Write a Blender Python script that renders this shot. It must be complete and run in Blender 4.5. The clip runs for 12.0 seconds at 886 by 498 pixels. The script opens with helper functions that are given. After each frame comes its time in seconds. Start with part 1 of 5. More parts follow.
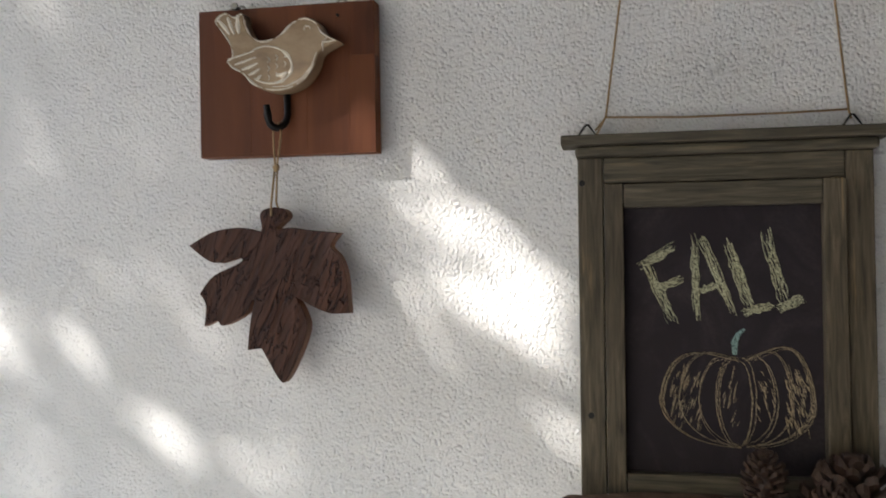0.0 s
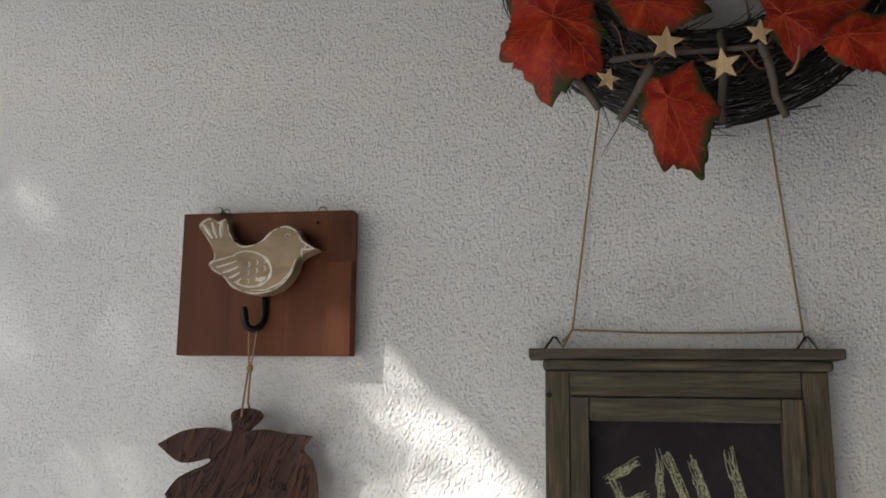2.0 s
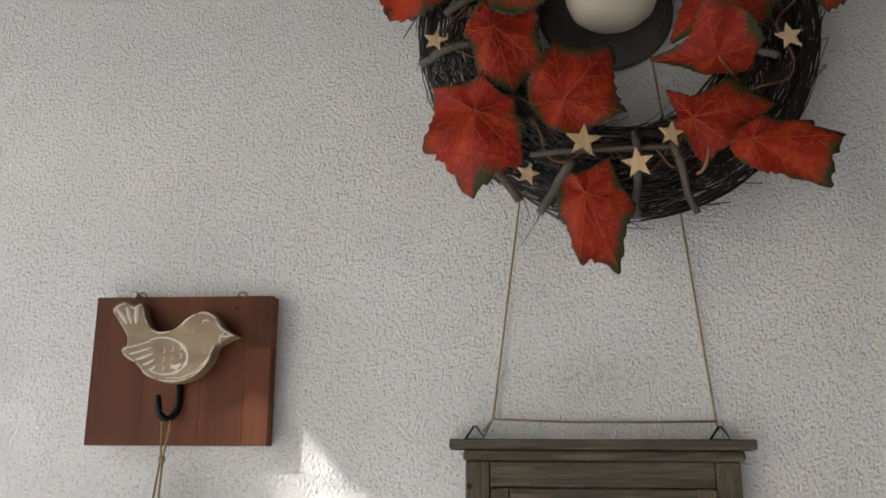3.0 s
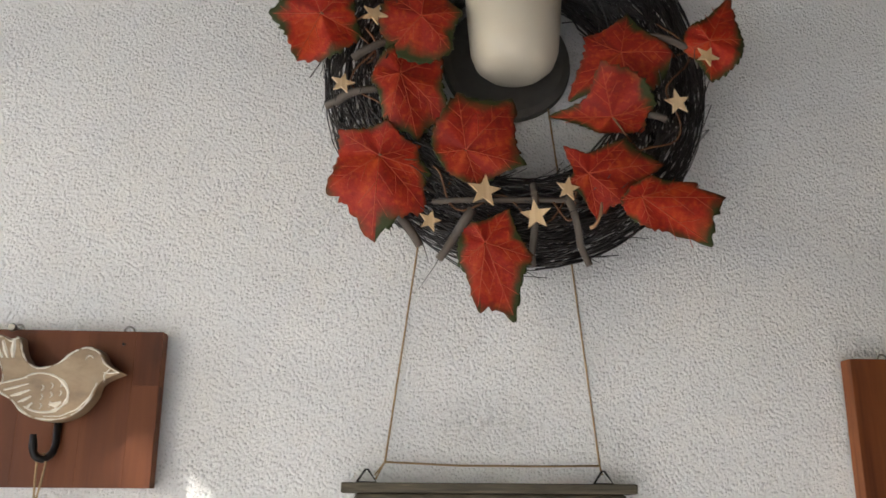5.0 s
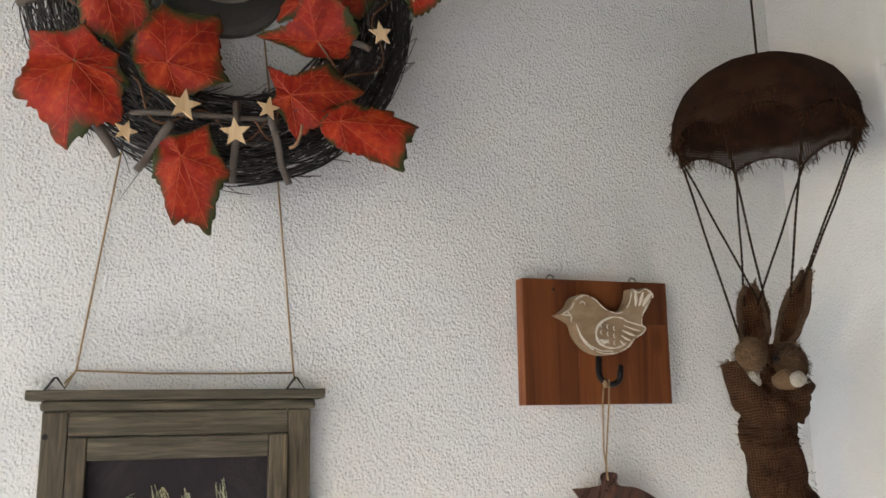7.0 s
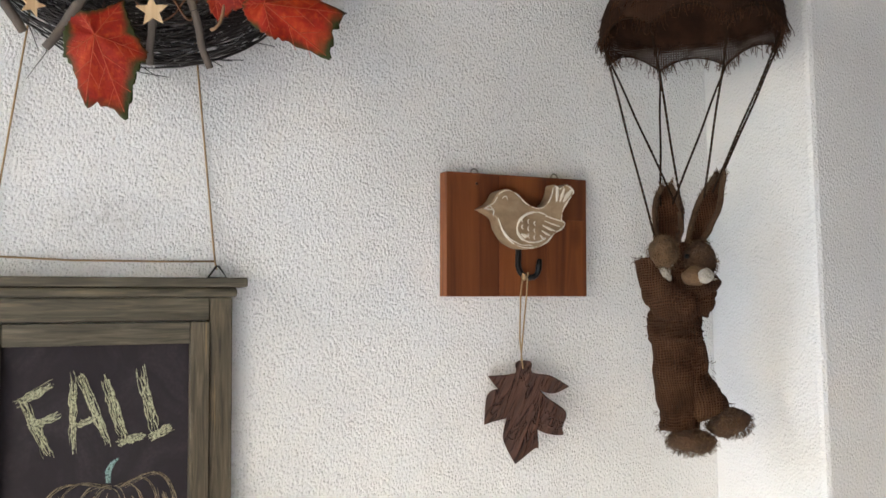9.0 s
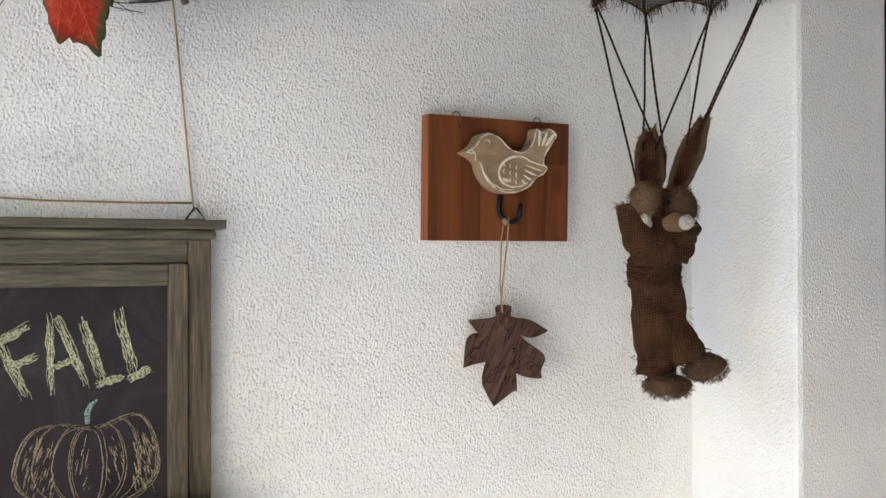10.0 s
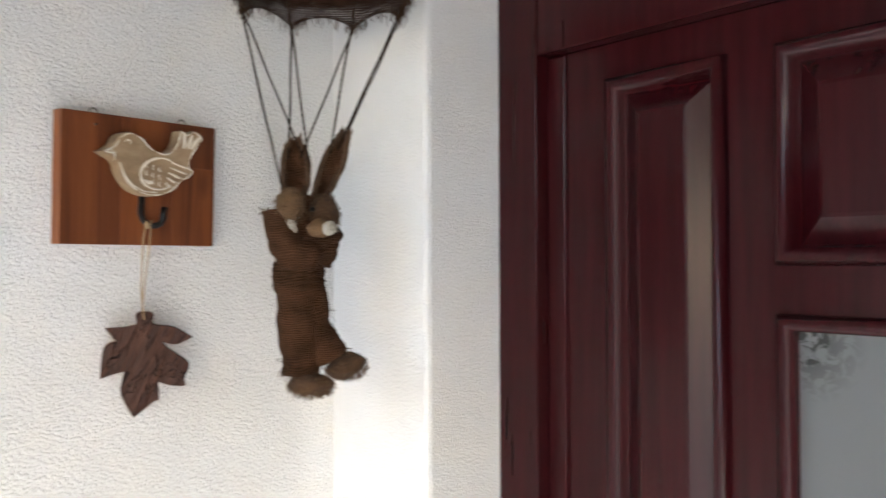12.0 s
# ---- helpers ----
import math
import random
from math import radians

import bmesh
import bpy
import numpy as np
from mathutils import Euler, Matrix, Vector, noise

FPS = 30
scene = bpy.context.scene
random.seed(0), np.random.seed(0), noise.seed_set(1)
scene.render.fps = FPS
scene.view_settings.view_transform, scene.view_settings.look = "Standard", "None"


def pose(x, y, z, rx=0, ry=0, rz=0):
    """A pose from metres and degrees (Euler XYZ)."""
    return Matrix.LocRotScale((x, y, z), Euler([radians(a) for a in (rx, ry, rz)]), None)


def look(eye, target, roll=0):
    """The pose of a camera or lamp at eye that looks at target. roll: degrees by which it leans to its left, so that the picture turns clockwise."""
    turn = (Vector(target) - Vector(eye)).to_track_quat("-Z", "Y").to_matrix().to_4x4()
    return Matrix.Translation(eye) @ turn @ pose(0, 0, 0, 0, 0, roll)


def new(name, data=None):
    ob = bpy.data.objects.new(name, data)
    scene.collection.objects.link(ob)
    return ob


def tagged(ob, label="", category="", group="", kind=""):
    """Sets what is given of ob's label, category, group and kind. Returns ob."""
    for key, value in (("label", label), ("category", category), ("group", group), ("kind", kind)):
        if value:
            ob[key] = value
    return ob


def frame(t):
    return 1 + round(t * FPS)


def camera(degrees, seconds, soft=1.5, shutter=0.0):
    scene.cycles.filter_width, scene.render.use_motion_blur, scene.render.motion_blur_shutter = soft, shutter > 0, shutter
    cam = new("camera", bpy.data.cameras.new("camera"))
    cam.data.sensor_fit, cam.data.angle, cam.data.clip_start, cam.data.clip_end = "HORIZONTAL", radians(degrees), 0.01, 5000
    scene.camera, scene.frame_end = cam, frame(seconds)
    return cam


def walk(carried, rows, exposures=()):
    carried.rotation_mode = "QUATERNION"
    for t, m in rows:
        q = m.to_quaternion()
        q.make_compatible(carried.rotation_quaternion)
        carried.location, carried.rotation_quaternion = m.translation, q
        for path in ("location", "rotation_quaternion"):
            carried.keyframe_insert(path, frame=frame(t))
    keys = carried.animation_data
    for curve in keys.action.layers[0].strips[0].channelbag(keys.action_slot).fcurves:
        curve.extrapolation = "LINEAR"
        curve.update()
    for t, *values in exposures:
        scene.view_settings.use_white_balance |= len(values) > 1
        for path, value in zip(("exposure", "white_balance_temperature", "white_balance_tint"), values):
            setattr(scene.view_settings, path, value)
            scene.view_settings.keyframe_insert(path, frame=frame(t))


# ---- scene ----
cam = camera(54.2, 12.0, shutter=0.3)

PATH = [
    (0, (0.05, -0.857, 1.478), (-0.342, 1.103, 1.528), -0.5),
    (0.5, (0.048, -0.87, 1.497), (-0.438, 1.066, 1.624), -0.1),
    (1, (0.045, -0.875, 1.515), (-0.432, 1.057, 1.718), 0.5),
    (1.5, (0.055, -0.88, 1.53), (-0.358, 1.056, 1.818), 0.7),
    (2, (0.058, -0.885, 1.536), (-0.271, 1.05, 1.92), 0.9),
    (2.5, (0.061, -0.889, 1.55), (-0.185, 1.043, 2.002), 0.7),
    (3, (0.062, -0.892, 1.56), (-0.094, 1.031, 2.088), 0.4),
    (3.2, (0.062, -0.893, 1.562), (-0.057, 1.023, 2.122), 0.1),
    (4.8, (0.044, -0.907, 1.571), (0.125, 0.997, 2.18), 0.4),
    (5, (0.04, -0.905, 1.573), (0.166, 1.001, 2.163), 0.3),
    (5.5, (0.041, -0.908, 1.571), (0.273, 1.001, 2.121), -0.6),
    (6, (0.043, -0.912, 1.572), (0.42, 0.993, 2.051), -2.0),
    (6.5, (0.073, -0.92, 1.54), (0.609, 0.948, 2.01), -2.4),
    (7, (0.105, -0.96, 1.556), (0.749, 0.888, 1.97), -1.3),
    (9, (0.098, -0.961, 1.564), (0.925, 0.854, 1.713), -0.6),
    (9.5, (0.099, -0.958, 1.565), (0.949, 0.851, 1.629), -0.2),
    (10, (0.1, -0.956, 1.567), (0.969, 0.845, 1.581), -0.1),
    (10.5, (0.09, -0.967, 1.564), (0.983, 0.823, 1.551), 0.2),
    (11, (0.086, -0.97, 1.562), (1.089, 0.76, 1.553), 0.3),
    (11.5, (0.087, -0.97, 1.562), (1.328, 0.598, 1.594), -0.3),
    (12, (0.087, -0.97, 1.561), (1.596, 0.343, 1.595), -0.2),
]
walk(cam, [(t, look(eye, target, roll)) for t, eye, target, roll in PATH],
     [(t, stops, kelvin, 10) for t, stops, kelvin in ((0, 1.70, 6670), (1.5, 1.54, 6670), (2.2, 1.63, 6700), (3.2, 2.11, 6720), (5, 2.47, 6770), (7, 2.63, 6750), (9, 2.87, 6550), (10.5, 2.80, 6470), (11.2, 2.74, 6480), (11.6, 2.76, 6490), (12, 3.00, 6500))])

# ---------------------------------------------------------------- light
SUN_DIR = Vector((0.63, 0.50, -0.56)).normalized()
world = bpy.data.worlds.new("world")
scene.world = world
world.use_nodes = True
wn = world.node_tree.nodes
sky = wn.new("ShaderNodeTexSky")
sky.sky_type, sky.sun_disc = "NISHITA", False
sky.sun_elevation = math.asin(-SUN_DIR.z)
sky.sun_rotation = math.atan2(-SUN_DIR.x, -SUN_DIR.y)
wn["Background"].inputs["Strength"].default_value = 0.15
world.node_tree.links.new(sky.outputs[0], wn["Background"].inputs["Color"])
sun = new("sun", bpy.data.lights.new("sun", "SUN"))
sun.data.energy, sun.data.angle, sun.data.color = 4.4, radians(0.53), (1.0, 0.965, 0.92)
sun.matrix_world = look((0, 0, 6), Vector((0, 0, 6)) + SUN_DIR)


# ---------------------------------------------------------------- materials
class Nodes:
    """A small wrapper to write node materials shortly."""

    def __init__(self, name):
        self.mat = bpy.data.materials.new(name)
        self.mat.use_nodes = True
        self.tree = self.mat.node_tree
        self.bsdf = self.tree.nodes["Principled BSDF"]
        self.coord = self.tree.nodes.new("ShaderNodeTexCoord").outputs["Object"]

    def add(self, kind, **inputs):
        node = self.tree.nodes.new("ShaderNode" + kind)
        for key, value in inputs.items():
            socket = node.inputs[key.replace("_", " ")]
            if isinstance(value, bpy.types.NodeSocket):
                self.tree.links.new(value, socket)
            else:
                socket.default_value = value
        return node

    def stretch(self, x, y, z, source=None):
        return self.add("Mapping", Vector=source or self.coord, Scale=(x, y, z)).outputs[0]

    def noise(self, scale, detail=4.0, rough=0.55, source=None, distortion=0.0):
        return self.add("TexNoise", Vector=source or self.coord, Scale=scale, Detail=detail, Roughness=rough, Distortion=distortion).outputs["Fac"]

    def ramp(self, fac, *stops):
        node = self.add("ValToRGB", Fac=fac)
        ramp = node.color_ramp
        while len(ramp.elements) < len(stops):
            ramp.elements.new(0.5)
        for element, (pos, col) in zip(ramp.elements, stops):
            element.position = pos
            element.color = (*col, 1) if isinstance(col, tuple) else (col, col, col, 1)
        return node.outputs["Color"]

    def math(self, op, a, b=0.5):
        node = self.tree.nodes.new("ShaderNodeMath")
        node.operation = op
        for i, value in enumerate((a, b)):
            if isinstance(value, bpy.types.NodeSocket):
                self.tree.links.new(value, node.inputs[i])
            else:
                node.inputs[i].default_value = value
        return node.outputs[0]

    def mix(self, fac, a, b, blend="MIX"):
        node = self.tree.nodes.new("ShaderNodeMix")
        node.data_type, node.blend_type = "RGBA", blend
        for socket, value in ((node.inputs[0], fac), (node.inputs[6], a), (node.inputs[7], b)):
            if isinstance(value, bpy.types.NodeSocket):
                self.tree.links.new(value, socket)
            elif isinstance(value, tuple):
                socket.default_value = (*value, 1)
            else:
                socket.default_value = value
        return node.outputs[2]

    def random(self):
        return self.tree.nodes.new("ShaderNodeObjectInfo").outputs["Random"]

    def island(self):
        return self.tree.nodes.new("ShaderNodeNewGeometry").outputs["Random Per Island"]

    def done(self, color, rough=0.6, bump=None, strength=0.4, distance=0.002, metal=0.0, spec=0.5):
        b = self.bsdf
        for name, value in (("Base Color", color), ("Roughness", rough), ("Metallic", metal), ("Specular IOR Level", spec)):
            if isinstance(value, bpy.types.NodeSocket):
                self.tree.links.new(value, b.inputs[name])
            elif isinstance(value, tuple):
                b.inputs[name].default_value = (*value, 1)
            else:
                b.inputs[name].default_value = value
        if bump is not None:
            node = self.add("Bump", Height=bump, Strength=strength, Distance=distance)
            self.tree.links.new(node.outputs[0], b.inputs["Normal"])
        return self.mat


def plaster_material(name="rough_white_plaster", base=(0.75, 0.745, 0.735), relief=1.0):
    n = Nodes(name)
    lean = n.stretch(1.0, 1.0, 0.80, n.add("Mapping", Vector=n.coord, Rotation=(0, radians(-22), 0)).outputs[0])
    grain = n.noise(430, 4.0, 0.62, lean)
    cells = n.add("TexVoronoi", Vector=lean, Scale=290.0, Randomness=1.0).outputs["Distance"]
    clumps = n.noise(34, 3.0, 0.5)
    patches = n.noise(95, 3.0, 0.55)
    broad = n.noise(9, 3.0)
    lumps = n.math("MULTIPLY", n.ramp(cells, (0.05, 1.0), (0.62, 0.0)), n.ramp(patches, (0.32, 0.3), (0.62, 1.0)))
    height = n.math("ADD", lumps, n.math("MULTIPLY", grain, 1.1))
    height = n.math("ADD", height, n.math("MULTIPLY", clumps, 0.35))
    tone = n.ramp(broad, (0.3, tuple(c * 0.93 for c in base)), (0.7, base))
    pits = n.math("MULTIPLY", n.ramp(grain, (0.27, 1.0), (0.36, 0.0)), 0.06)
    tone = n.mix(pits, tone, (0.36, 0.34, 0.30))
    # one mottled oval patch, darker than the wall round it, above the chalkboard
    patch_dist = n.add("VectorMath", Vector=n.stretch(1 / 0.075, 0.0, 1 / 0.035, n.add("Mapping", Vector=n.coord, Location=(-0.145, 0, -1.668)).outputs[0]))
    patch_dist.operation = "LENGTH"
    dark_patch = n.math("MULTIPLY", n.ramp(patch_dist.outputs["Value"], (0.2, 1.0), (1.0, 0.0)), n.ramp(n.noise(130, 4), (0.36, 0.0), (0.70, 1.0)))
    tone = n.mix(n.math("MULTIPLY", dark_patch, 0.42), tone, (0.25, 0.24, 0.22))
    return n.done(tone, 0.92, height, 1.0 * relief, 0.0016, spec=0.2)


def wood_material(name, dark, mid, light, along=2, grain=60, rough=0.6, per_object=0.35, worn=None):
    n = Nodes(name)
    scale = [1.0, 1.0, 1.0]
    scale[along] = 0.07
    v = n.add("VectorMath", Vector=n.coord)
    n.tree.links.new(n.add("CombineXYZ", X=n.math("MULTIPLY", n.random(), 7.0), Y=n.math("MULTIPLY", n.random(), 3.0)).outputs[0], v.inputs[1])
    src = n.stretch(*scale, source=v.outputs[0])
    fibres = n.noise(grain, 5.0, 0.6, src, 0.8)
    rings = n.noise(grain * 0.22, 3.0, 0.5, src, 1.5)
    col = n.ramp(fibres, (0.30, dark), (0.52, mid), (0.75, light))
    col = n.mix(n.ramp(rings, (0.35, 0.0), (0.7, 0.55)), col, dark)
    col = n.mix(n.math("MULTIPLY", n.random(), per_object), col, dark)
    knots = n.ramp(n.add("TexVoronoi", Vector=n.stretch(*[0.5 if i == along else 1.0 for i in range(3)], source=v.outputs[0]), Scale=14.0).outputs["Distance"], (0.06, 1.0), (0.16, 0.0))
    col = n.mix(n.math("MULTIPLY", knots, 0.5), col, tuple(c * 0.6 for c in dark))
    if worn:
        col = n.mix(n.ramp(n.noise(grain * 0.4, 4, 0.6, src), (0.60, 0.0), (0.72, 0.8)), col, worn)
    return n.done(col, rough, fibres, 0.35, 0.0010, spec=0.25)


def plain_material(name, color, rough=0.6, grain=300.0, vary=0.25, strength=0.3, metal=0.0, distance=0.001, spec=0.5):
    n = Nodes(name)
    f = n.noise(grain, 4)
    b = n.noise(grain * 0.12, 3)
    dark = tuple(c * (1 - vary) for c in color)
    col = n.mix(n.ramp(b, (0.35, 0.0), (0.65, 1.0)), n.ramp(f, (0.3, dark), (0.7, color)), color)
    return n.done(col, rough, f, strength, distance, metal, spec)


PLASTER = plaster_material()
PLASTER_SIDE = plaster_material("rough_white_plaster_side", (0.77, 0.765, 0.755), 0.55)
PLAQUE = wood_material("stained_pine", (0.062, 0.016, 0.006), (0.175, 0.052, 0.016), (0.26, 0.085, 0.026), 2, 34, 0.55, 0.62)
PLAQUE_EDGE = wood_material("stained_pine_edge", (0.09, 0.025, 0.010), (0.26, 0.085, 0.03), (0.34, 0.13, 0.05), 2, 60, 0.6, 0.2)
GREY_WOOD_V = wood_material("grey_weathered_wood", (0.038, 0.031, 0.022), (0.115, 0.094, 0.064), (0.215, 0.176, 0.120), 2, 240, 0.7, 0.30, (0.27, 0.19, 0.10))
GREY_WOOD_H = wood_material("grey_weathered_rail", (0.038, 0.033, 0.024), (0.112, 0.096, 0.068), (0.20, 0.170, 0.120), 0, 240, 0.7, 0.25, (0.24, 0.19, 0.12))
RAW_WOOD = wood_material("worn_brown_wood", (0.09, 0.055, 0.025), (0.22, 0.13, 0.06), (0.34, 0.20, 0.10), 2, 90, 0.7, 0.2)
TWIG = plain_material("dark_twig", (0.020, 0.016, 0.015), 0.42, 180, 0.5, 0.5)
STICK = plain_material("grey_stick", (0.10, 0.08, 0.065), 0.65, 220, 0.45, 0.5)
VINE = plain_material("brown_vine", (0.16, 0.07, 0.03), 0.6, 200, 0.4, 0.4)
STAR = wood_material("pale_plywood", (0.45, 0.30, 0.16), (0.62, 0.45, 0.27), (0.72, 0.56, 0.36), 2, 90, 0.6, 0.15)
IRON = plain_material("black_iron", (0.012, 0.011, 0.011), 0.42, 260, 0.3, 0.4, 0.6)
STEEL = plain_material("dull_steel", (0.30, 0.29, 0.27), 0.4, 300, 0.3, 0.2, 0.9)
TWINE = plain_material("hemp_twine", (0.36, 0.24, 0.12), 0.85, 900, 0.5, 0.6)
DARK_TWINE = plain_material("dark_jute_cord", (0.030, 0.017, 0.010), 0.95, 900, 0.5, 0.6, spec=0.08)
WAX = plain_material("ivory_wax", (0.56, 0.50, 0.40), 0.45, 40, 0.05, 0.1)


def chalkboard_material():
    """Matt black with wiped chalk dust."""
    n = Nodes("dusty_chalkboard_black")
    wiped = n.noise(16, 4.0, 0.6, n.stretch(1.0, 1.0, 0.6), 1.5)
    dust = n.math("MULTIPLY", n.ramp(wiped, (0.45, 0.0), (0.75, 1.0)), n.ramp(n.noise(300, 3), (0.35, 0.3), (0.7, 1.0)))
    col = n.mix(n.math("MULTIPLY", dust, 0.10), (0.019, 0.0145, 0.018), (0.30, 0.27, 0.27))
    return n.done(col, 0.75, n.noise(600, 2), 0.15, 0.0004, spec=0.25)


CHALKBOARD = chalkboard_material()
CONE_SCALE = plain_material("pine_cone_brown", (0.048, 0.023, 0.012), 0.6, 150, 0.6, 0.5)
# floor and ground greys are set by how much light they bounce
FLOOR_STONE = plain_material("floor_bounce_grey", (0.27, 0.265, 0.255), 0.8, 60, 0.25, 0.4)
GROUND_MAT = plain_material("ground_bounce_grey", (0.40, 0.393, 0.375), 0.9, 12, 0.35, 0.4)
# for the unseen ceiling: kept dark so it bounces little light
CEILING_MAT = plain_material("dark_ceiling_brown", (0.050, 0.030, 0.017), 0.7, 30, 0.25, 0.1)
TREE_LEAF = plain_material("tree_leaf", (0.05, 0.09, 0.03), 0.6, 30, 0.4, 0.1)
TREE_BARK = plain_material("tree_bark", (0.10, 0.075, 0.055), 0.9, 40, 0.5, 0.8, 0.0, 0.01)


def red_leaf_material():
    n = Nodes("red_fabric_leaf")
    uv = n.add("SeparateXYZ", Vector=n.tree.nodes.new("ShaderNodeUVMap").outputs[0])
    out, round_ = uv.outputs["X"], uv.outputs["Y"]
    weave = n.noise(420, 3)
    patch = n.noise(48, 4, 0.6)
    red = n.ramp(patch, (0.28, (0.17, 0.007, 0.004)), (0.50, (0.37, 0.016, 0.006)), (0.72, (0.57, 0.058, 0.011)))
    red = n.mix(n.math("MULTIPLY", n.random(), 0.62), red, (0.16, 0.010, 0.007))
    mottled = n.ramp(n.noise(150, 3, 0.6), (0.50, 0.0), (0.75, 0.30))
    red = n.mix(mottled, red, (0.74, 0.16, 0.02))
    # dyed rim: dark green on some sides of the leaf only
    where = n.noise(2.6, 2, 0.5, n.add("CombineXYZ", X=n.math("MULTIPLY", round_, 3.0), Y=n.math("MULTIPLY", n.random(), 40.0)).outputs[0])
    reach = n.math("ADD", out, n.math("ADD", n.math("MULTIPLY", where, 0.95), n.math("MULTIPLY", n.noise(70, 3), 0.30)))
    green = n.ramp(n.math("MULTIPLY", reach, 0.5), (0.70, 0.0), (0.82, 1.0))
    col = n.mix(green, red, (0.030, 0.040, 0.010))
    return n.done(col, 0.6, n.math("ADD", weave, n.noise(90, 2)), 0.4, 0.0010, spec=0.3)


RED_LEAF = red_leaf_material()
VEIN = plain_material("orange_vein", (0.40, 0.055, 0.014), 0.6, 200, 0.2, 0.1)


def bird_material():
    n = Nodes("whitewashed_wood")
    grain = n.noise(48, 5, 0.6, n.stretch(0.6, 1, 1))
    col = n.ramp(grain, (0.30, (0.165, 0.105, 0.058)), (0.50, (0.26, 0.178, 0.104)), (0.75, (0.36, 0.265, 0.17)))
    return n.done(col, 0.5, grain, 0.2, 0.0008)


BIRD = bird_material()
BIRD_WHITE = plain_material("chipped_white_paint", (0.66, 0.60, 0.50), 0.5, 160, 0.3, 0.4)


def carved_material():
    n = Nodes("carved_stained_wood")
    turn = n.add("Mapping", Vector=n.coord, Rotation=(0, radians(-24), 0)).outputs[0]
    src = n.stretch(1.0, 1.0, 0.13, turn)
    waves = n.noise(62, 4.0, 0.5, src, 2.4)
    deep = n.noise(36, 3.0, 0.5, n.stretch(1.0, 1.0, 0.24, turn), 3.0)
    col = n.ramp(waves, (0.30, (0.026, 0.010, 0.007)), (0.5, (0.056, 0.021, 0.012)), (0.72, (0.084, 0.033, 0.018)))
    groove = n.ramp(deep, (0.450, 0.0), (0.475, 1.0), (0.500, 0.0), (0.60, 0.15))
    col = n.mix(groove, col, (0.018, 0.008, 0.006))
    height = n.math("SUBTRACT", n.math("MULTIPLY", waves, 0.7), groove)
    return n.done(col, 0.58, height, 1.0, 0.005, spec=0.25)


CARVED = carved_material()
CARVED_SIDE = plain_material("pale_cut_edge", (0.22, 0.105, 0.06), 0.7, 120, 0.3, 0.3)


def burlap_material(name, dark, light, scale=700.0):
    n = Nodes(name)
    turned = n.add("Mapping", Vector=n.coord, Rotation=(0, radians(6), radians(41))).outputs[0]
    wavy = n.add("VectorMath", Vector=turned)
    n.tree.links.new(n.add("CombineXYZ", X=n.math("MULTIPLY", n.noise(26, 2), 0.012), Z=n.math("MULTIPLY", n.noise(22, 2), 0.016)).outputs[0], wavy.inputs[1])
    a = n.add("TexWave", Vector=wavy.outputs[0], Scale=scale / 6.0, Distortion=0.5, Detail=1.0)
    a.bands_direction = "Z"
    b = n.add("TexWave", Vector=wavy.outputs[0], Scale=scale / 6.0, Distortion=0.5, Detail=1.0)
    b.bands_direction = "X"
    weave = n.math("MAXIMUM", a.outputs["Fac"], b.outputs["Fac"])
    tone = n.noise(35, 4)
    col = n.mix(n.ramp(tone, (0.3, 0.0), (0.7, 1.0)), dark, light)
    col = n.mix(n.math("MULTIPLY", n.ramp(weave, (0.45, 1.0), (0.85, 0.0)), 0.55), col, tuple(c * 0.3 for c in dark))
    fuzz = n.noise(700, 3)
    return n.done(col, 0.95, n.math("ADD", n.math("MULTIPLY", weave, 1.6), fuzz), 1.0, 0.0026, spec=0.1)


BURLAP = burlap_material("brown_burlap", (0.064, 0.028, 0.014), (0.165, 0.077, 0.039), 640)
def gauze_material():
    """Loosely woven cloth: threads with small gaps between them, and light passing through."""
    n = Nodes("loose_brown_gauze")
    sep = n.add("SeparateXYZ", Vector=n.coord)
    turn = n.math("ARCTAN2", sep.outputs["Y"], sep.outputs["X"])
    wobble = n.math("MULTIPLY", n.noise(30, 2), 5.0)
    a = n.math("SINE", n.math("ADD", n.math("MULTIPLY", turn, 210.0), wobble), 0.0)
    b = n.math("SINE", n.math("ADD", n.math("MULTIPLY", sep.outputs["Z"], 2000.0), wobble), 0.0)
    thread = n.ramp(n.math("MAXIMUM", a, b), (-0.50, 0.0), (-0.20, 1.0))
    low = n.ramp(n.math("ADD", n.math("MULTIPLY", sep.outputs["Z"], 10.0), n.math("MULTIPLY", n.noise(60, 3), 0.25)), (0.24, 0.0), (0.38, 1.0))
    alpha = n.math("MAXIMUM", thread, low)
    col = n.ramp(n.noise(40, 4), (0.3, (0.020, 0.009, 0.005)), (0.7, (0.045, 0.021, 0.012)))
    mat = n.done(col, 0.95, n.noise(600, 3), 0.8, 0.0015, spec=0.1)
    n.tree.links.new(alpha, n.bsdf.inputs["Alpha"])
    return mat


GAUZE = gauze_material()
BURLAP_DARK = burlap_material("dark_brown_burlap", (0.054, 0.024, 0.012), (0.14, 0.066, 0.033), 640)
FUR = plain_material("tan_straw_fur", (0.165, 0.092, 0.042), 0.95, 420, 0.6, 0.9, 0.0, 0.003)
FUR_DARK = plain_material("brown_straw_fur", (0.082, 0.040, 0.017), 0.95, 420, 0.6, 0.9, 0.0, 0.003)
FUR_WHITE = plain_material("white_fluff", (0.50, 0.45, 0.37), 0.95, 420, 0.4, 0.9, 0.0, 0.003)


